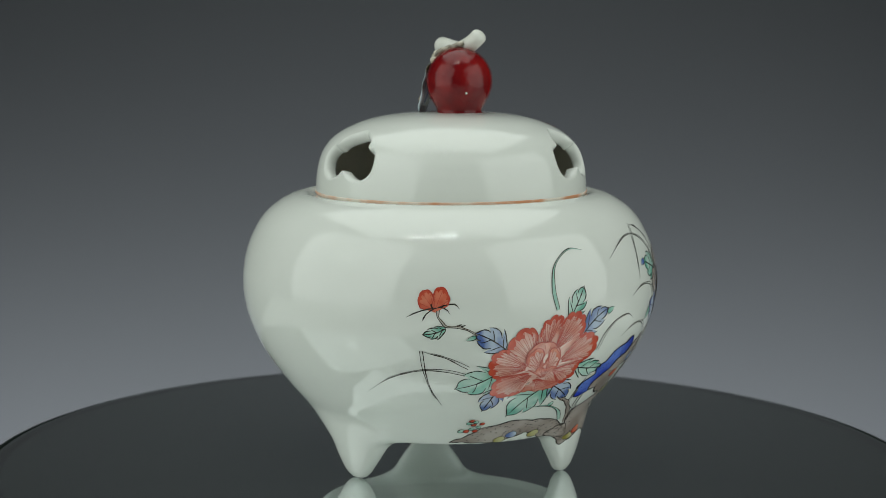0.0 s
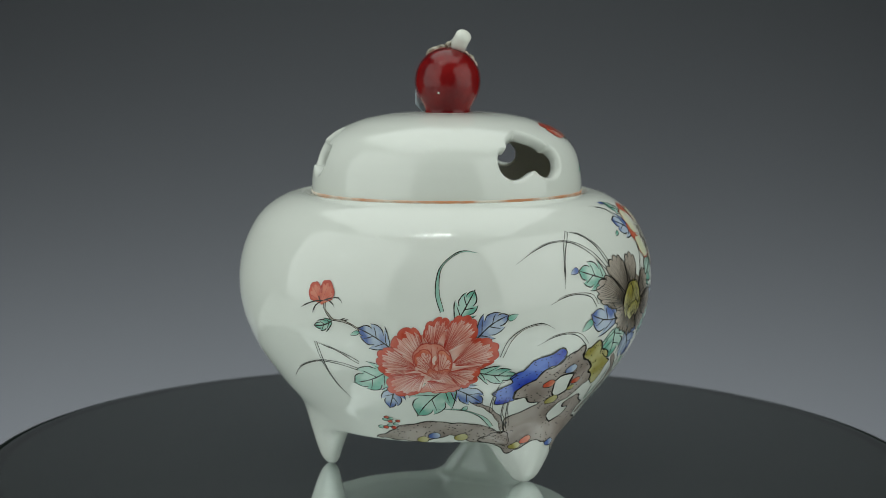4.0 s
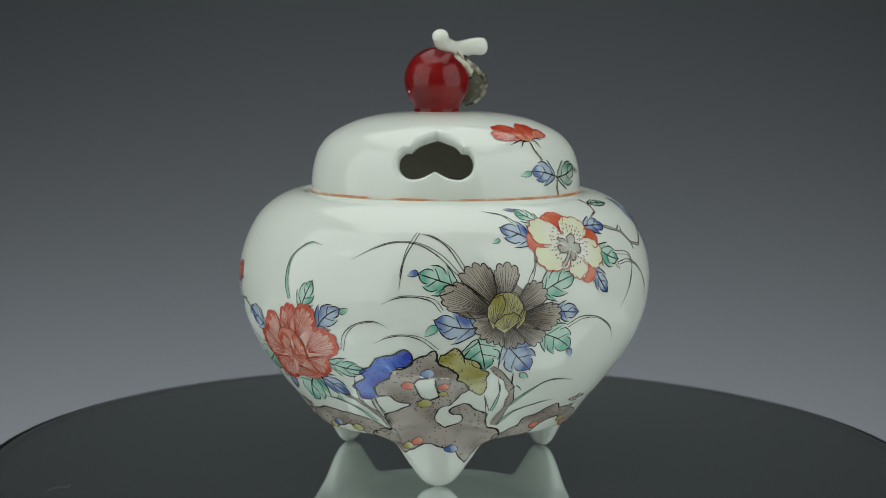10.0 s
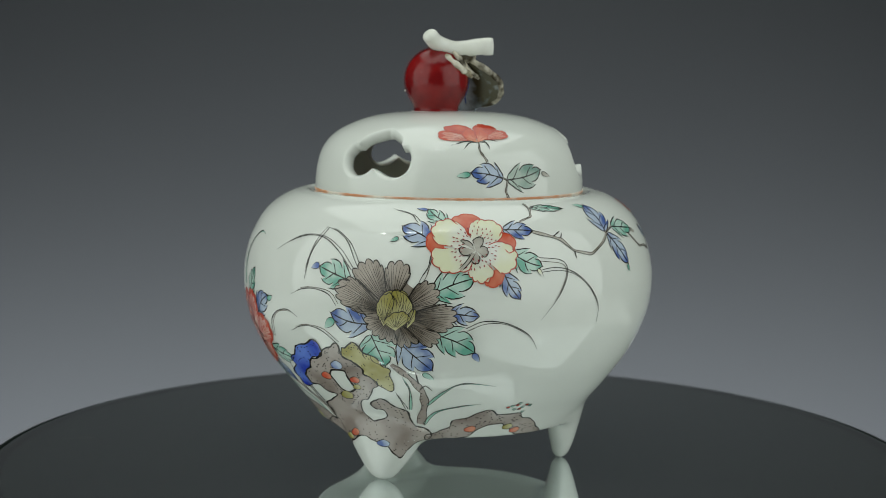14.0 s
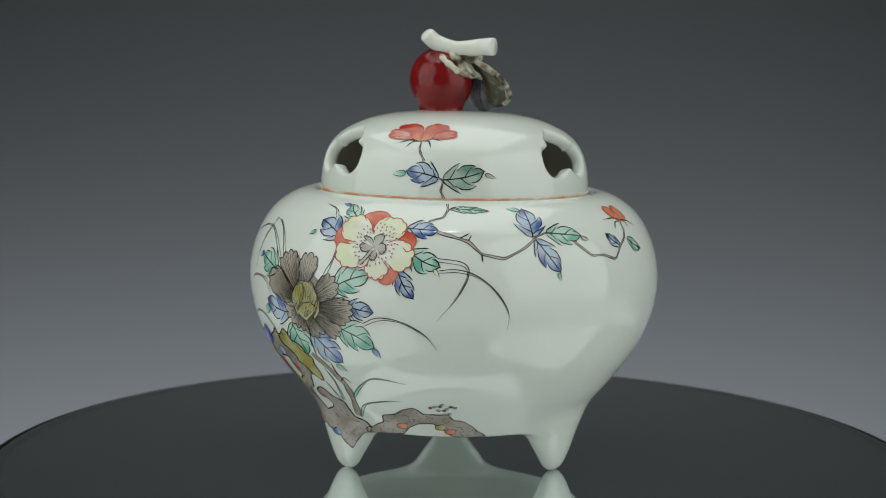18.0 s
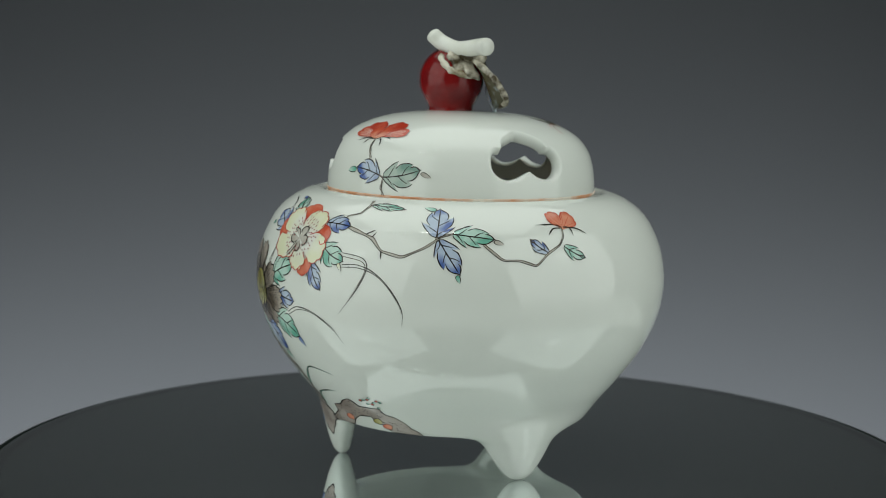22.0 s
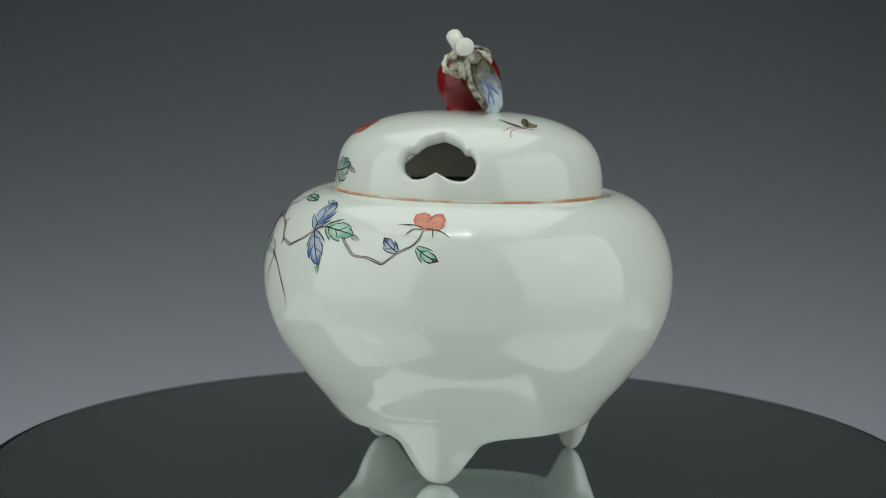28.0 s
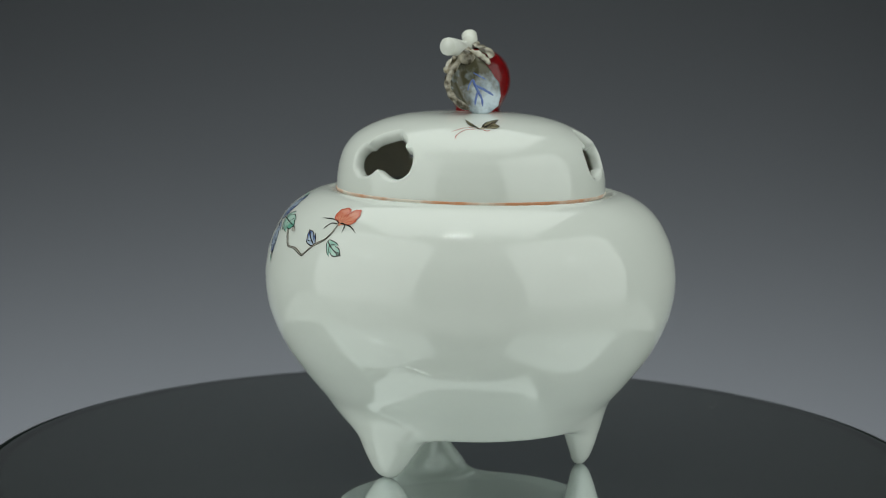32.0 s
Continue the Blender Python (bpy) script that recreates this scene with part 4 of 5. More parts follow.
petal(body, (-61.8, 35.1), [(-56.4, 41.5), (-53.2, 41.9), (-49.9, 40.2), (-49.8, 37.0), (-52.0, 35.1)], PINK, 5, RED, RED_LINE, 23, 0.24, 0.22, 0.11, heavy=0.15, slope=0.35, layer=3)
petal(body, (-63.0, 33.5), [(-52.0, 35.4), (-54.1, 33.8), (-54.8, 31.2), (-58.1, 29.5), (-59.7, 30.1)], PINK, 5, RED, RED_LINE, 22, 0.24, 0.22, 0.11, heavy=0.15, slope=0.35, layer=4)
petal(body, (-65.4, 33.4), [(-59.0, 30.4), (-63.2, 29.0), (-67.3, 28.3), (-70.8, 27.9)], PINK, 4, None, RED_LINE, 14, 0.15, layer=5)
petal(body, (-68.4, 33.2), [(-70.4, 27.9), (-75.6, 26.8), (-79.5, 27.8), (-79.1, 31.0), (-77.4, 32.5)], PINK, 5, RED, RED_LINE, 26, 0.24, 0.22, 0.11, heavy=0.15, slope=0.35, layer=6)
petal(body, (-69.8, 34.2), [(-78.1, 31.7), (-80.5, 33.0), (-81.1, 35.6), (-79.9, 38.3), (-76.7, 39.3)], PINK, 5, RED, RED_LINE, 23, 0.24, 0.22, 0.11, heavy=0.15, slope=0.35, layer=7)
petal(body, (-68.3, 31.6), [(-67.1, 28.0), (-63.8, 28.1), (-60.6, 28.5), (-58.7, 29.6)], PINK, 4, None, RED_LINE, 14, 0.15, 0.22, 0.12, 0.02, heavy=0.45, slope=0.5, layer=8)
petal(body, (-66.2, 34.0), [(-71.4, 35.6), (-70.9, 38.6), (-68.4, 40.5), (-65.0, 40.5), (-62.4, 38.8), (-61.3, 35.8)], PINK, 4, None, RED_LINE, 14, 0.12, 0.24, 0.12, 0.03, heavy=0.75, slope=0.1, layer=9)
petal(body, (-66.9, 33.2), [(-70.9, 35.0), (-70.9, 37.4), (-69.3, 39.0), (-67.3, 38.9), (-66.5, 37.4), (-67.2, 35.6)], PINK, 3, CORAL, RED_LINE, 9, 0.10, 0.24, 0.12, 0.05, heavy=0.0, slope=0.5, layer=10)
petal(body, (-64.7, 32.6), [(-66.2, 34.6), (-64.9, 36.2), (-64.9, 38.6), (-63.2, 38.9), (-61.5, 36.8), (-61.6, 34.0)], PINK, 3, CORAL, RED_LINE, 10, 0.10, 0.24, 0.12, 0.055, heavy=0.1, slope=0.5, layer=11)
petal(body, (-65.0, 31.2), [(-70.4, 34.0), (-68.4, 33.2), (-66.9, 34.3), (-65.2, 33.6), (-63.4, 34.2), (-61.4, 33.9)], PINK, 4, CORAL, RED_LINE, 12, 0.12, 0.24, 0.12, 0.06, heavy=0.2, slope=0.5, layer=12)
b = Brush(body).at((-66.0, 37.0))
b.wash(smooth_curve(b.flat([(-66.2, 35.6), (-66.6, 36.6), (-66.2, 37.4), (-65.6, 37.9), (-65.3, 37.0), (-65.8, 36.2), (-65.7, 35.4), (-66.2, 35.6)]), 24)[:-1], PINK, 0.30, step=0.5, charge=lambda q: 0 * q[:, 0] - 0.4)
b.done("painted_peony_heart", "pale gap in the middle of the red peony")
petal(body, (-95.9, 49.0), [(-99.4, 49.5), (-99.9, 51.6), (-99.1, 53.2), (-97.6, 53.7), (-96.1, 52.5)], CORAL, 3, RED, RED_LINE, 3, 0.07, 0.24, heavy=0.6, slope=0.1, layer=0)
petal(body, (-95.9, 49.0), [(-96.3, 52.5), (-95.3, 54.2), (-93.5, 54.1), (-92.3, 52.0), (-92.9, 50.0)], CORAL, 3, RED, RED_LINE, 3, 0.07, 0.24, heavy=0.6, slope=0.1, layer=1)
sepals(body, [[(-95.4, 49.6), (-97.9, 49.3), (-100.7, 48.4), (-103.0, 47.3)], [(-96.1, 49.4), (-98.0, 48.2), (-99.1, 46.3)], [(-95.2, 49.7), (-93.0, 50.4), (-90.9, 50.6), (-89.8, 49.5)], [(-95.0, 49.9), (-93.1, 49.5), (-92.1, 48.2)], [(-96.1, 49.3), (-96.8, 50.2), (-96.6, 50.7)]])
branch(body, [(-95.0, 49.3), (-95.2, 47.6), (-93.2, 45.2), (-89.8, 45.1), (-87.4, 44.4), (-85.1, 43.1)], 0.6, [[(-90.5, 45.4), (-89.2, 45.8)], [(-89.4, 45.3), (-88.2, 45.6)]])
leaf(body, (-93.2, 44.8), (-99.1, 43.2), 0.5, GREEN)
drop(body, (-85.5, 42.8), (-88.0, 41.9), 0.4, GREEN)
blade(body, [(-87.1, 34.8), (-92.9, 37.4), (-99.5, 39.1)], 0.9)
blade(body, [(-99.6, 39.1), (-99.0, 33.4), (-97.3, 27.9), (-94.6, 24.2)], 0.8)
blade(body, [(-87.9, 33.0), (-92.9, 34.0), (-99.0, 34.2), (-104.6, 33.1), (-110.4, 31.1), (-117.1, 27.4)], 0.8)
blade(body, [(-63.8, 48.5), (-65.0, 53.0), (-64.4, 58.2), (-61.4, 61.2), (-58.1, 62.4), (-54.4, 62.0)], 1.1, GREEN)
blade(body, [(-45.5, 17.2), (-50.5, 20.5), (-57.5, 22.6), (-65.6, 22.9)], 1.2, GREEN)
blade(body, [(-47.5, 21.4), (-48.0, 25.9), (-46.2, 31.2)], 0.9)
blade(body, [(-39.0, 16.9), (-42.0, 22.5), (-42.0, 25.8)], 0.9)
branch(body, [(-40.3, 16.1), (-44.2, 20.0), (-49.2, 23.1), (-54.3, 24.7)], 1.7)

# the grasses and leaves round the umber peony
blade(body, [(-48.0, 37.1), (-46.2, 41.3), (-42.6, 44.1), (-37.8, 45.0), (-33.8, 43.6)], 1.0)
blade(body, [(-14.1, 57.6), (-18.1, 62.7), (-22.9, 65.3), (-27.0, 66.0)], 0.9)
blade(body, [(-26.8, 66.0), (-29.4, 61.9), (-30.6, 57.4), (-31.0, 53.1)], 0.9)
blade(body, [(-15.9, 56.9), (-20.6, 61.0), (-26.5, 63.6), (-33.1, 63.8), (-39.2, 62.1), (-44.5, 59.3)], 0.9)
blade(body, [(-20.0, 48.2), (-22.4, 50.8), (-27.2, 51.6), (-31.8, 51.1), (-35.6, 49.4)], 1.0)
blade(body, [(-21.2, 38.5), (-25.2, 41.3), (-29.6, 42.1), (-34.1, 41.5), (-38.3, 39.6)], 1.0)
blade(body, [(14.3, 43.5), (18.9, 45.2), (24.9, 44.7), (30.7, 41.8), (34.1, 38.0)], 0.9)
blade(body, [(2.6, 54.7), (4.5, 58.3), (5.2, 62.0)], 1.0)
blade(body, [(3.1, 22.9), (8.7, 26.8), (14.4, 29.2), (24.3, 28.3)], 0.9, GREEN)
blade(body, [(1.0, 17.0), (6.0, 20.8), (13.9, 22.5), (20.8, 23.1)], 0.9, GREEN)
blade(body, [(-3.0, 21.2), (-2.0, 26.7), (-3.6, 30.8)], 0.9, GREEN)
blade(body, [(-4.3, 21.3), (-6.8, 26.4)], 0.8)
blade(body, [(-40.1, 17.5), (-43.4, 21.3), (-43.5, 26.0)], 1.0)
blade(body, [(0.9, 68.2), (-1.9, 69.8), (-8.5, 70.8)], 0.8)
leaf(body, (-16.4, 54.2), (-26.4, 57.0), 0.72, GREEN)
leaf(body, (-10.8, 44.1), (-22.3, 46.2), 0.68, BLUE)
leaf(body, (-10.8, 41.5), (-8.0, 33.3), 1.0, GREEN)
leaf(body, (-3.3, 40.0), (5.5, 32.7), 0.78, BLUE)
leaf(body, (6.0, 42.3), (17.0, 37.5), 0.68, GREEN)
leaf(body, (9.6, 47.8), (17.6, 46.7), 0.62, BLUE)
leaf(body, (5.3, 63.8), (-4.0, 67.3), 0.72, BLUE)
leaf(body, (9.0, 68.1), (2.9, 71.0), 0.6, GREEN)
drop(body, (-26.3, 57.3), (-28.9, 56.4), 0.55, BLUE)
drop(body, (-21.4, 44.6), (-24.5, 42.1), 0.5, GREEN)
drop(body, (16.4, 37.5), (18.1, 35.3), 0.5, BLUE)
drop(body, (2.6, 32.0), (5.7, 30.4), 0.45, GREEN)
drop(body, (-4.3, 64.6), (-6.5, 63.8), 0.45, GREEN)
drop(body, (2.7, 70.7), (-0.7, 71.0), 0.4, BLUE)
b = Brush(body).at((-5.3, 48.0))
b.wash(smooth_curve(b.flat([(-16.2, 51.9), (-13.3, 54.8), (-7.0, 56.4), (-3.9, 56.8), (0.1, 53.6), (4.2, 51.6), (7.1, 48.4), (6.5, 43.7), (1.6, 41.1), (-3.8, 40.4), (-9.5, 42.2), (-12.9, 46.7), (-16.2, 51.9)]), 60)[:-1], UMBER, 0.03)
b.done("painted_peony_ground", "grey-brown wash behind the peony petals")
petal(body, (-5.9, 47.4), [(-11.7, 46.5), (-17.1, 48.3), (-19.3, 50.5), (-19.0, 53.2), (-15.5, 54.5), (-12.5, 53.6)], UMBER, 7, None, INK, 22, 0.44, 0.24, 0.11, heavy=1.2, slope=-1.05, layer=0)
petal(body, (-5.3, 48.0), [(-13.1, 53.6), (-15.1, 55.6), (-13.7, 57.5), (-11.3, 58.6), (-8.7, 58.2), (-7.1, 56.6), (-6.6, 54.4)], UMBER, 7, None, INK, 20, 0.44, 0.24, 0.11, heavy=1.2, slope=-1.05, layer=1)
petal(body, (-4.4, 49.1), [(-6.6, 54.9), (-6.3, 57.5), (-4.4, 58.5), (-2.1, 58.3), (-0.6, 56.6), (-1.2, 54.3), (-2.2, 52.7)], UMBER, 6, None, INK, 16, 0.42, 0.24, 0.11, heavy=1.2, slope=-1.05, layer=2)
petal(body, (-2.6, 47.6), [(-0.4, 51.2), (1.0, 53.2), (3.0, 54.3), (5.3, 53.7), (6.5, 51.6), (5.7, 49.5)], UMBER, 6, None, INK, 18, 0.42, 0.24, 0.11, heavy=1.2, slope=-1.05, layer=3)
petal(body, (-2.4, 46.5), [(5.5, 49.2), (7.6, 49.4), (9.9, 48.6), (10.7, 46.6), (9.5, 44.3), (7.1, 42.9)], UMBER, 7, None, INK, 20, 0.44, 0.24, 0.11, heavy=1.2, slope=-1.05, layer=4)
petal(body, (-3.3, 45.6), [(6.8, 42.9), (6.1, 40.8), (3.7, 39.7), (1.4, 40.8), (-1.2, 39.9), (-3.7, 39.8)], UMBER, 7, None, INK, 20, 0.44, 0.24, 0.11, heavy=1.2, slope=-1.05, layer=5)
petal(body, (-4.7, 45.8), [(-3.7, 40.2), (-5.9, 41.0), (-8.4, 41.7), (-10.6, 43.5), (-11.4, 46.0)], UMBER, 6, None, INK, 17, 0.42, 0.24, 0.11, heavy=1.2, slope=-1.05, layer=6)
petal(body, (-3.9, 44.2), [(-8.1, 45.4), (-8.6, 48.9), (-6.8, 51.7), (-3.9, 52.6), (-0.9, 51.4), (0.8, 48.7), (0.0, 45.8)], OLIVE, 4, None, INK, 12, 0.06, 0.24, 0.1, 0.04, layer=7)
petal(body, (-1.5, 46.5), [(-4.8, 51.9), (-3.3, 52.7), (-1.2, 52.0), (0.2, 50.1), (0.5, 48.0)], OLIVE, 3, None, INK, 7, 0.12, 0.2, 0.1, 0.05, layer=8)
petal(body, (-0.7, 44.1), [(-0.6, 46.3), (0.3, 48.0), (1.3, 48.0), (1.1, 45.5)], OLIVE, 2, None, INK, 4, 0.1, 0.2, 0.1, 0.06, layer=9)
petal(body, (-6.9, 44.6), [(-8.6, 46.7), (-8.4, 49.3), (-7.1, 51.0), (-5.3, 51.7), (-4.3, 50.2), (-4.6, 48.0)], OLIVE, 4, None, INK, 9, 0.14, 0.2, 0.1, 0.07, layer=10)
petal(body, (-3.9, 43.4), [(-6.9, 44.6), (-5.3, 46.4), (-2.9, 47.4), (-1.2, 47.2), (0.1, 45.8)], OLIVE, 4, None, INK, 10, 0.14, 0.2, 0.1, 0.08, layer=11)
branch(body, [(-0.4, 16.9), (2.3, 23.0), (2.1, 26.6), (-1.1, 30.4), (-6.2, 34.0)], 2.5, [[(1.3, 27.3), (3.0, 28.5), (5.0, 27.1)], [(1.0, 29.0), (0.5, 32.2)]])

# the rocks
rock(body, [(-28.1, 35.5), (-25.0, 37.0), (-22.3, 38.2), (-21.3, 36.8), (-20.8, 34.9), (-17.7, 33.7), (-15.6, 32.1), (-15.6, 30.7), (-13.4, 29.9), (-12.3, 27.8), (-15.0, 25.9), (-17.3, 23.5), (-20.2, 22.8), (-22.3, 20.7), (-22.2, 18.3), (-19.4, 17.1), (-15.1, 17.6), (-12.8, 19.0), (-13.5, 20.5), (-16.4, 20.6), (-17.4, 21.9), (-13.9, 23.7), (-10.5, 23.1), (-8.2, 21.6), (-4.6, 20.8), (-4.0, 18.6), (-2.7, 16.4), (0.5, 16.0), (3.6, 13.5), (-2.4, 11.9), (-6.8, 9.4), (-11.2, 7.2), (-14.8, 9.8), (-17.9, 11.3), (-21.5, 11.9), (-24.5, 12.9), (-28.5, 12.2), (-32.2, 10.4), (-36.8, 9.3), (-39.6, 11.1), (-44.1, 12.6), (-50.0, 13.2), (-45.3, 15.0), (-40.3, 15.6), (-41.1, 17.9), (-40.9, 19.6), (-33.7, 21.8), (-31.0, 23.3), (-35.1, 24.1), (-37.2, 25.4), (-40.8, 25.2), (-41.1, 26.6), (-40.1, 28.4), (-35.9, 30.5), (-33.6, 32.8), (-30.2, 33.7)], TAUPE, "painted_rock", "grey-brown painted garden rock with holes and black dots", [[(-28.4, 29.3), (-26.9, 30.6), (-24.4, 30.9), (-22.0, 30.8), (-21.9, 29.1), (-21.3, 27.4), (-20.9, 26.0), (-23.9, 24.8), (-26.5, 25.4), (-27.5, 27.0)]], 150, 3.0)
rock(body, [(-44.3, 31.7), (-39.7, 34.1), (-37.9, 36.0), (-33.5, 36.9), (-30.2, 38.4), (-28.0, 37.0), (-28.3, 35.0), (-30.7, 33.7), (-33.2, 33.3), (-35.9, 30.5), (-40.7, 28.1), (-41.5, 26.1), (-41.2, 24.7), (-47.0, 24.0), (-47.1, 26.1), (-48.6, 27.4), (-43.7, 29.9)], DEEP_BLUE, "painted_rock", "deep cobalt-blue painted rock edge", dots=34, near=2.2)
rock(body, [(-20.5, 37.5), (-19.0, 37.4), (-17.1, 39.2), (-15.3, 38.2), (-13.5, 36.5), (-10.8, 35.7), (-9.4, 34.6), (-9.1, 33.4), (-6.8, 32.5), (-7.3, 30.4), (-6.6, 27.7), (-8.1, 26.5), (-10.1, 27.0), (-12.4, 28.4), (-13.6, 29.9), (-15.7, 30.7), (-15.6, 32.2), (-17.8, 33.6), (-20.7, 34.8)], OLIVE, "painted_rock", "olive-yellow painted rock edge", dots=26, near=1.6)
rock(body, [(-92.5, 13.2), (-84.1, 15.5), (-80.5, 17.2), (-74.1, 18.1), (-68.1, 19.2), (-64.1, 18.8), (-56.5, 18.5), (-49.1, 17.7), (-42.9, 15.9), (-37.7, 14.9), (-37.3, 12.4), (-45.4, 12.8), (-51.7, 12.9), (-55.6, 13.8), (-60.6, 14.9), (-68.0, 13.7), (-74.5, 12.8), (-82.4, 13.0), (-88.2, 13.1)], TAUPE, "painted_rock", "low grey-brown painted rock bank", dots=80, near=3, wide=0.3)
rock(body, [(0.3, 13.6), (9.7, 15.9), (12.0, 18.3), (17.3, 19.1), (21.4, 20.8), (24.7, 21.2), (29.4, 19.6), (36.7, 19.7), (39.1, 18.2), (43.8, 17.4), (47.4, 15.5), (52.6, 13.0), (47.7, 13.0), (40.3, 13.1), (36.6, 14.4), (31.6, 16.6), (27.3, 16.8), (22.2, 15.6), (17.7, 13.3), (9.4, 12.6), (1.5, 11.8)], TAUPE, "painted_rock", "low grey-brown painted rock bank", dots=80, near=3, wide=0.3)
drop(body, (-32.3, 28.3), (-28.3, 29.2), 0.72, CORAL)
drop(body, (-21.3, 28.4), (-17.8, 29.0), 0.72, CORAL)
drop(body, (-21.3, 26.4), (-18.4, 27.0), 0.72, OLIVE)
drop(body, (-26.2, 31.9), (-22.1, 32.7), 0.72, BLUE)
drop(body, (-28.2, 23.3), (-23.2, 24.3), 0.72, OLIVE)
drop(body, (-31.6, 12.9), (-27.2, 13.7), 0.72, CORAL)
drop(body, (-35.8, 11.6), (-30.7, 12.4), 0.72, OLIVE)
drop(body, (-19.7, 11.0), (-14.7, 11.7), 0.72, BLUE)
drop(body, (-74.4, 13.2), (-69.6, 13.9), 0.72, OLIVE)
drop(body, (-69.7, 14.5), (-64.9, 15.1), 0.72, BLUE)
drop(body, (-59.5, 14.1), (-54.0, 14.6), 0.72, OLIVE)
drop(body, (16.4, 15.4), (21.0, 15.9), 0.72, CORAL)
drop(body, (31.9, 15.7), (36.2, 16.0), 0.72, OLIVE)
drop(body, (35.7, 14.5), (40.2, 14.7), 0.72, CORAL)
drop(body, (30.4, 21.7), (31.7, 21.9), 0.72, RED)
drop(body, (31.9, 22.0), (33.2, 22.2), 0.72, GREEN)
drop(body, (33.7, 22.2), (35.0, 22.4), 0.72, RED)
drop(body, (34.5, 22.7), (35.8, 22.9), 0.72, GREEN)
drop(body, (33.1, 21.0), (34.4, 21.2), 0.72, GREEN)
drop(body, (35.1, 21.0), (36.4, 21.2), 0.72, RED)
drop(body, (36.0, 21.5), (37.3, 21.7), 0.72, GREEN)
drop(body, (37.4, 22.1), (38.7, 22.3), 0.72, RED)
drop(body, (38.8, 21.9), (40.1, 22.0), 0.72, GREEN)
drop(body, (37.0, 20.0), (38.3, 20.2), 0.72, GREEN)
drop(body, (-86.2, 18.7), (-84.2, 19.1), 0.72, GREEN)
drop(body, (-85.3, 19.4), (-83.3, 19.8), 0.72, RED)
drop(body, (-83.8, 19.1), (-81.8, 19.5), 0.72, GREEN)
drop(body, (-84.4, 18.2), (-82.5, 18.6), 0.72, RED)
drop(body, (-81.3, 18.5), (-79.5, 18.9), 0.72, RED)
drop(body, (-89.2, 16.3), (-86.8, 16.8), 0.72, GREEN)
drop(body, (-87.2, 16.3), (-85.0, 16.7), 0.72, RED)
drop(body, (-85.2, 17.0), (-83.1, 17.4), 0.72, GREEN)
drop(body, (-82.6, 17.6), (-80.6, 17.9), 0.72, GREEN)
drop(body, (-83.8, 16.4), (-81.7, 16.8), 0.72, RED)

# the yellow blossom and the flowering bough
leaf(body, (5.2, 51.8), (16.6, 55.9), 0.6, GREEN)
leaf(body, (24.8, 66.6), (33.9, 66.2), 0.64, BLUE)
leaf(body, (26.6, 61.4), (34.7, 58.1), 0.72, GREEN)
leaf(body, (23.6, 57.2), (28.1, 50.5), 0.55, BLUE)
leaf(body, (36.6, 71.0), (49.1, 70.5), 0.3, GREEN)
petal(body, (15.2, 65.7), [(10.2, 68.7), (12.3, 69.5), (15.6, 69.8), (18.7, 68.9)], CORAL, 3, None, RED, 0, 0.14, 0.3, heavy=0.9, slope=-0.4, layer=0)
petal(body, (8.0, 62.9), [(4.5, 65.9), (3.7, 64.3), (4.6, 62.1), (7.1, 61.4)], CORAL, 3, None, RED, 0, 0.14, 0.3, heavy=0.9, slope=-0.4, layer=1)
petal(body, (22.8, 63.9), [(23.9, 65.9), (27.0, 64.9), (27.2, 62.7), (25.4, 61.4)], CORAL, 3, None, RED, 0, 0.14, 0.3, heavy=0.9, slope=-0.4, layer=2)
petal(body, (21.4, 57.5), [(18.9, 55.1), (19.7, 54.1), (22.2, 54.3), (23.8, 56.8)], CORAL, 3, None, RED, 0, 0.14, 0.3, heavy=0.9, slope=-0.4, layer=3)
petal(body, (16.2, 62.2), [(6.6, 63.4), (5.0, 66.1), (6.6, 68.1), (10.3, 68.6), (14.0, 66.9)], YELLOW, 5, None, RED_LINE, 0, 0.22, 0.26, heavy=-0.3, slope=1.2, layer=4)
petal(body, (16.5, 62.2), [(14.9, 66.2), (16.5, 68.2), (19.9, 68.5), (23.2, 67.8), (24.2, 65.9), (22.8, 64.1)], YELLOW, 5, None, RED_LINE, 0, 0.22, 0.26, heavy=-0.3, slope=1.2, layer=5)
petal(body, (16.8, 62.0), [(21.9, 63.9), (25.3, 63.3), (27.1, 61.2), (26.1, 58.1), (22.9, 56.8)], YELLOW, 5, None, RED_LINE, 0, 0.22, 0.26, heavy=-0.3, slope=1.2, layer=6)
petal(body, (16.7, 61.7), [(21.1, 57.5), (19.2, 55.2), (16.3, 55.5), (14.6, 57.3)], YELLOW, 5, None, RED_LINE, 0, 0.22, 0.26, heavy=-0.3, slope=1.2, layer=7)
petal(body, (16.4, 62.0), [(15.2, 58.1), (11.9, 57.4), (8.5, 57.5), (5.7, 59.7), (5.8, 62.6)], YELLOW, 5, None, RED_LINE, 0, 0.22, 0.26, heavy=-0.3, slope=1.2, layer=8)
petal(body, (16.3, 62.2), [(12.7, 64.1), (14.1, 64.2), (15.7, 63.5)], GREY, 2, None, INK, 0, 0.15, 0.24, 0.1, 0.05, layer=9)
petal(body, (16.8, 62.2), [(15.9, 64.2), (18.3, 64.8), (18.5, 63.3)], GREY, 2, None, INK, 0, 0.15, 0.24, 0.1, 0.05, layer=10)
petal(body, (17.0, 62.0), [(18.2, 63.0), (19.6, 62.1), (18.8, 60.5)], GREY, 2, None, INK, 0, 0.15, 0.24, 0.1, 0.05, layer=11)
petal(body, (16.7, 61.7), [(17.6, 60.5), (16.7, 59.2), (15.2, 60.2)], GREY, 2, None, INK, 0, 0.15, 0.24, 0.1, 0.05, layer=12)
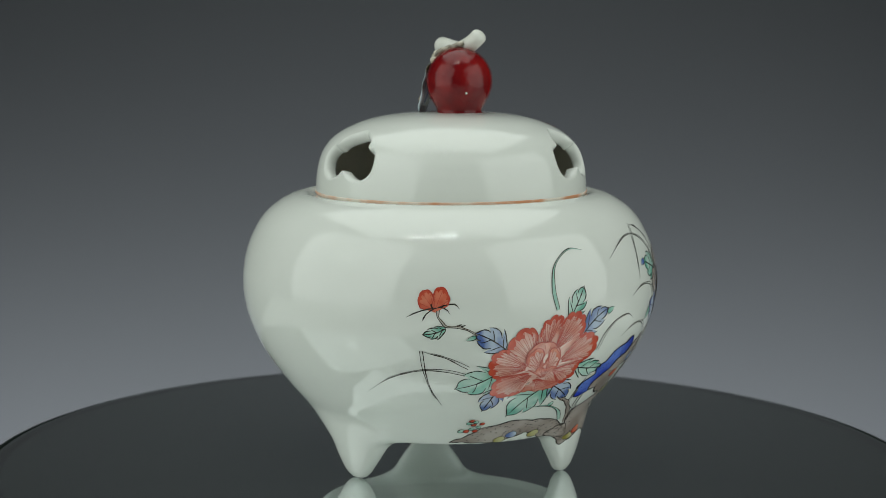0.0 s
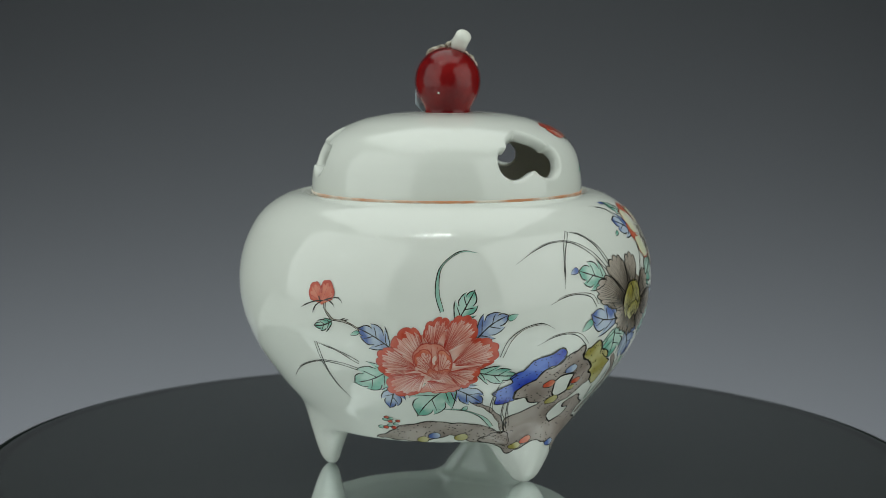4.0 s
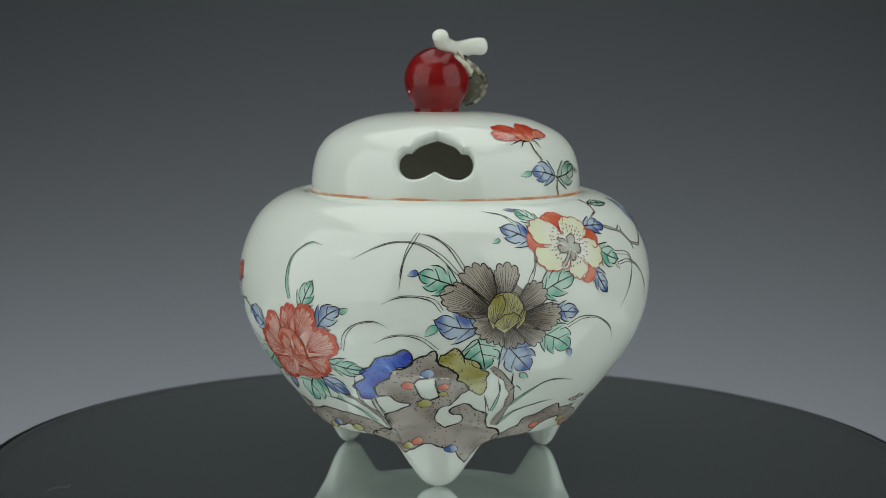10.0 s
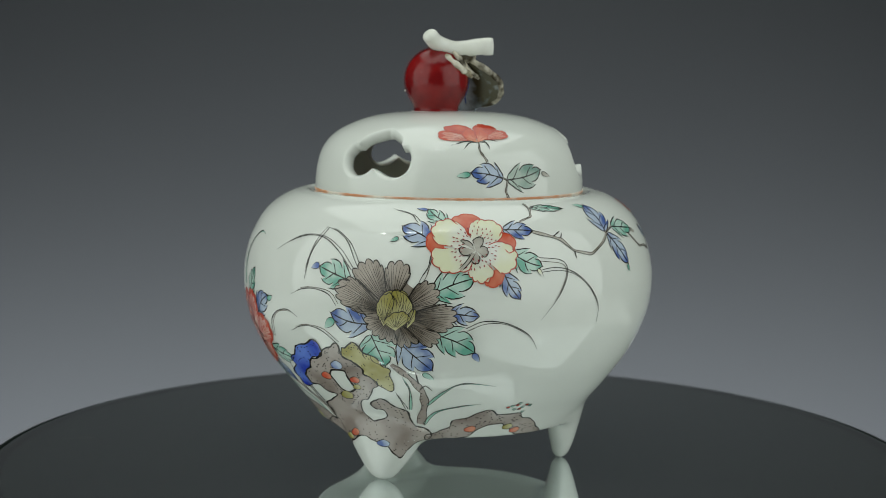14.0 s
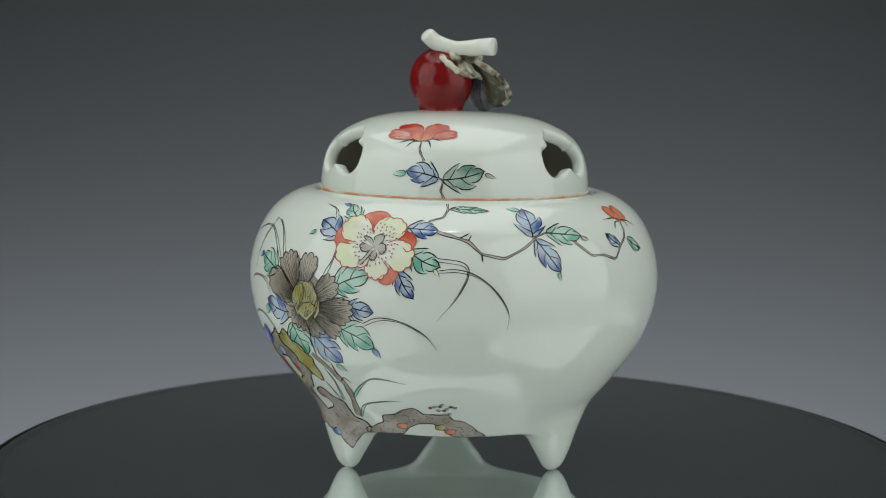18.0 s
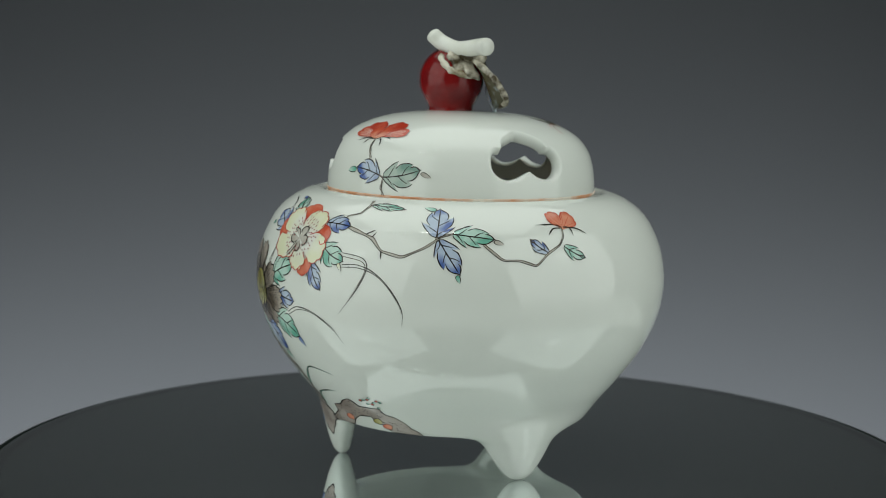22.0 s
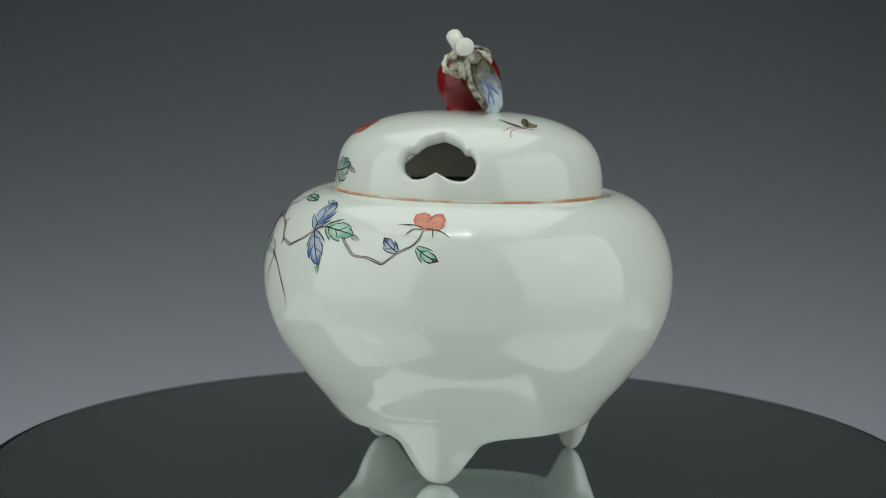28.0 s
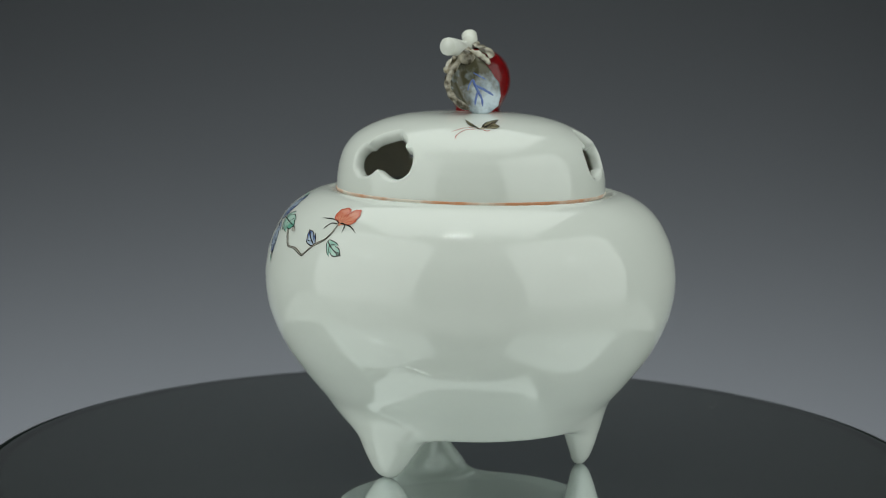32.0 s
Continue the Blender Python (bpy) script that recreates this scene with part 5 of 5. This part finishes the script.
petal(body, (16.2, 62.0), [(14.5, 60.9), (12.7, 61.6), (12.9, 62.9)], GREY, 2, None, INK, 0, 0.15, 0.24, 0.1, 0.05, layer=13)
b = Brush(body).at((16.5, 62.2))
dashes(b, b.flat([(9.0, 67.0), (15.3, 67.7), (22.2, 67.1), (25.4, 61.2), (22.6, 57.5), (17.1, 56.6), (11.1, 58.4), (8.1, 61.1), (7.4, 65.1)]), 110, MAROON, 0.38, None, 5, 0.34, (np.zeros(2), 2.9, 5.7))
b.stroke(b.flat([(16.0, 61.4), (14.4, 59.4), (12.5, 57.7)]), 0.8, GREY, 0.36)
b.stroke(b.flat([(16.0, 61.4), (14.4, 59.4), (12.5, 57.7)]) + (0.35, -0.2), 0.2, INK, 0.38)
b.stroke(b.flat([(16.0, 61.4), (14.4, 59.4), (12.5, 57.7)]) - (0.35, -0.2), 0.2, INK, 0.38)
b.done("painted_stamens", "dark red dashes and grey stalk painted on the blossom")
blade(body, [(33.7, 59.8), (40.6, 58.8), (41.7, 56.0), (39.1, 51.4), (34.1, 45.5)], 1.0)
blade(body, [(34.5, 57.1), (39.3, 57.3), (44.4, 55.9), (48.9, 52.5), (52.1, 47.6), (52.2, 43.4)], 0.8)
drop(body, (33.1, 57.6), (34.4, 55.8), 0.4, YELLOW)
branch(body, [(35.5, 71.9), (36.0, 70.7), (34.8, 69.2), (30.5, 68.3)], 0.6, [[(36.1, 70.8), (38.6, 71.3)]])
branch(body, [(33.5, 66.0), (38.9, 64.8), (42.1, 63.9), (45.3, 61.2), (51.4, 60.0), (57.4, 62.4), (61.2, 64.7)], 0.85, [[(39.8, 64.8), (42.3, 65.8)], [(42.0, 64.3), (42.8, 65.4)], [(45.4, 61.2), (45.6, 59.4)]])
leaf(body, (60.3, 64.8), (60.2, 70.9), 0.74, BLUE)
leaf(body, (60.9, 64.2), (67.0, 56.3), 0.54, BLUE)
leaf(body, (64.7, 65.6), (76.4, 64.4), 0.52, GREEN)
branch(body, [(59.9, 64.5), (65.0, 65.7)], 0.5)
drop(body, (58.9, 70.5), (55.0, 71.0), 0.45, GREEN)
drop(body, (66.2, 56.3), (66.9, 54.5), 0.5, GREEN)
drop(body, (76.0, 64.0), (78.6, 63.3), 0.45, GREY)
branch(body, [(73.1, 63.3), (78.1, 59.7), (82.7, 59.6), (87.2, 58.2), (90.8, 61.0), (94.9, 62.8), (96.5, 64.5), (97.3, 66.7)], 0.6)
leaf(body, (91.0, 61.2), (86.2, 64.4), 0.56, BLUE, 2)
leaf(body, (96.1, 62.5), (102.4, 59.5), 0.52, GREEN, 2)
petal(body, (97.6, 66.5), [(94.6, 67.5), (93.8, 68.8), (94.7, 69.6), (97.0, 69.7), (98.4, 68.9)], CORAL, 4, None, RED, 3, 0.2, 0.3, heavy=-0.25, slope=0.6, layer=0)
petal(body, (97.6, 66.5), [(98.4, 68.9), (100.5, 69.7), (102.2, 69.1), (102.5, 67.8), (101.7, 66.7)], CORAL, 4, None, RED, 3, 0.2, 0.3, heavy=-0.25, slope=0.6, layer=1)
sepals(body, [[(97.1, 66.7), (94.6, 67.4), (88.8, 67.4)], [(96.6, 66.5), (94.1, 66.5), (92.1, 65.0)], [(97.7, 66.7), (99.8, 66.5), (100.1, 64.7)], [(97.7, 66.7), (101.9, 66.3), (105.0, 64.9)]])

# the lid's flower, twig and moth
leaf(lid, (31.6, 77.7), (17.9, 79.2), 0.68, BLUE)
leaf(lid, (33.6, 77.3), (50.5, 79.5), 0.62, DULL_GREEN)
drop(lid, (17.9, 78.8), (12.4, 78.3), 0.4, GREEN)
drop(lid, (50.6, 78.7), (55.0, 77.6), 0.34, GREY)
branch(lid, [(34.0, 72.7), (32.7, 74.6), (33.6, 77.1), (31.7, 77.8)], 0.5)
branch(lid, [(25.3, 81.7), (22.5, 84.4), (22.7, 86.3)], 0.5)
blade(lid, [(22.7, 86.5), (16.9, 86.5), (10.1, 85.6)], 0.5)
blade(lid, [(22.7, 86.5), (18.6, 86.2), (15.5, 84.7)], 0.5)
blade(lid, [(23.2, 86.6), (26.2, 86.2), (27.3, 84.5)], 0.6)
blade(lid, [(24.2, 86.9), (28.3, 86.9), (32.0, 86.3)], 0.5)
petal(lid, (20.1, 87.0), [(18.9, 86.7), (7.8, 86.7), (4.4, 87.8), (6.5, 88.8), (16.2, 88.6)], PINK, 4, RED, RED_LINE, 7, 0.15, layer=0)
petal(lid, (24.2, 87.0), [(26.4, 86.9), (35.6, 87.0), (38.6, 87.9), (36.1, 88.8), (26.8, 88.7)], PINK, 4, RED, RED_LINE, 7, 0.15, layer=1)
petal(lid, (20.0, 87.3), [(8.3, 88.7), (6.7, 89.5), (14.7, 90.0), (21.1, 89.2)], RED, 4, None, RED_LINE, 3, 0.15, layer=2)
petal(lid, (24.2, 87.3), [(21.7, 89.2), (26.7, 90.1), (34.0, 89.6), (34.1, 88.7)], RED, 4, None, RED_LINE, 3, 0.15, layer=3)
petal(lid, (21.4, 86.5), [(17.2, 86.9), (16.0, 88.0), (18.6, 89.1), (21.6, 88.7), (22.1, 87.2)], CORAL, 2, None, RED_LINE, 3, 0.1, 0.2, 0.1, 0.03, heavy=0.0, slope=0.9, layer=4)
petal(lid, (22.6, 86.5), [(22.3, 87.2), (22.7, 88.7), (25.6, 89.1), (28.2, 88.0), (27.0, 86.9)], CORAL, 2, None, RED_LINE, 3, 0.1, 0.2, 0.1, 0.03, heavy=0.0, slope=0.9, layer=5)
petal(lid, (143.4, 89.5), [(133.5, 91.3), (137.2, 90.2), (141.2, 89.7)], KHAKI, 2, None, INK, 7, 0.05, 0.18, layer=0)
petal(lid, (144.7, 89.5), [(145.4, 90.0), (149.8, 90.8), (159.1, 91.2), (153.7, 90.4), (155.4, 90.0), (152.7, 89.4)], KHAKI, 4, None, INK, 12, 0.18, 0.2, 0.14, layer=1)
b = Brush(lid).at((143.4, 89.5))
b.stroke(b.flat([(143.4, 89.5), (135.2, 89.6), (127.5, 88.6)]), 0.2, RED_LINE)
b.stroke(b.flat([(143.3, 89.4), (135.1, 89.1), (131.4, 88.0), (131.2, 87.1)]), 0.2, RED_LINE)
b.stroke(b.flat([(141.7, 89.5), (144.8, 89.3)]), 0.5, INK)
b.stroke(b.flat([(145.1, 89.3), (147.2, 88.9), (149.5, 89.2)]), 0.4, RED_LINE)
b.done("painted_moth", "red feelers and dark body of the painted moth")


def motions():
    turn = [(t, 2.6 - 7.26 * t) for t in range(0, 33, 4)]  # a steady turn, degrees
    for thing in (burner, turntable):
        walk(thing, [(t, pose(0, 0, 0, 0, 0, a)) for t, a in turn])


motions()
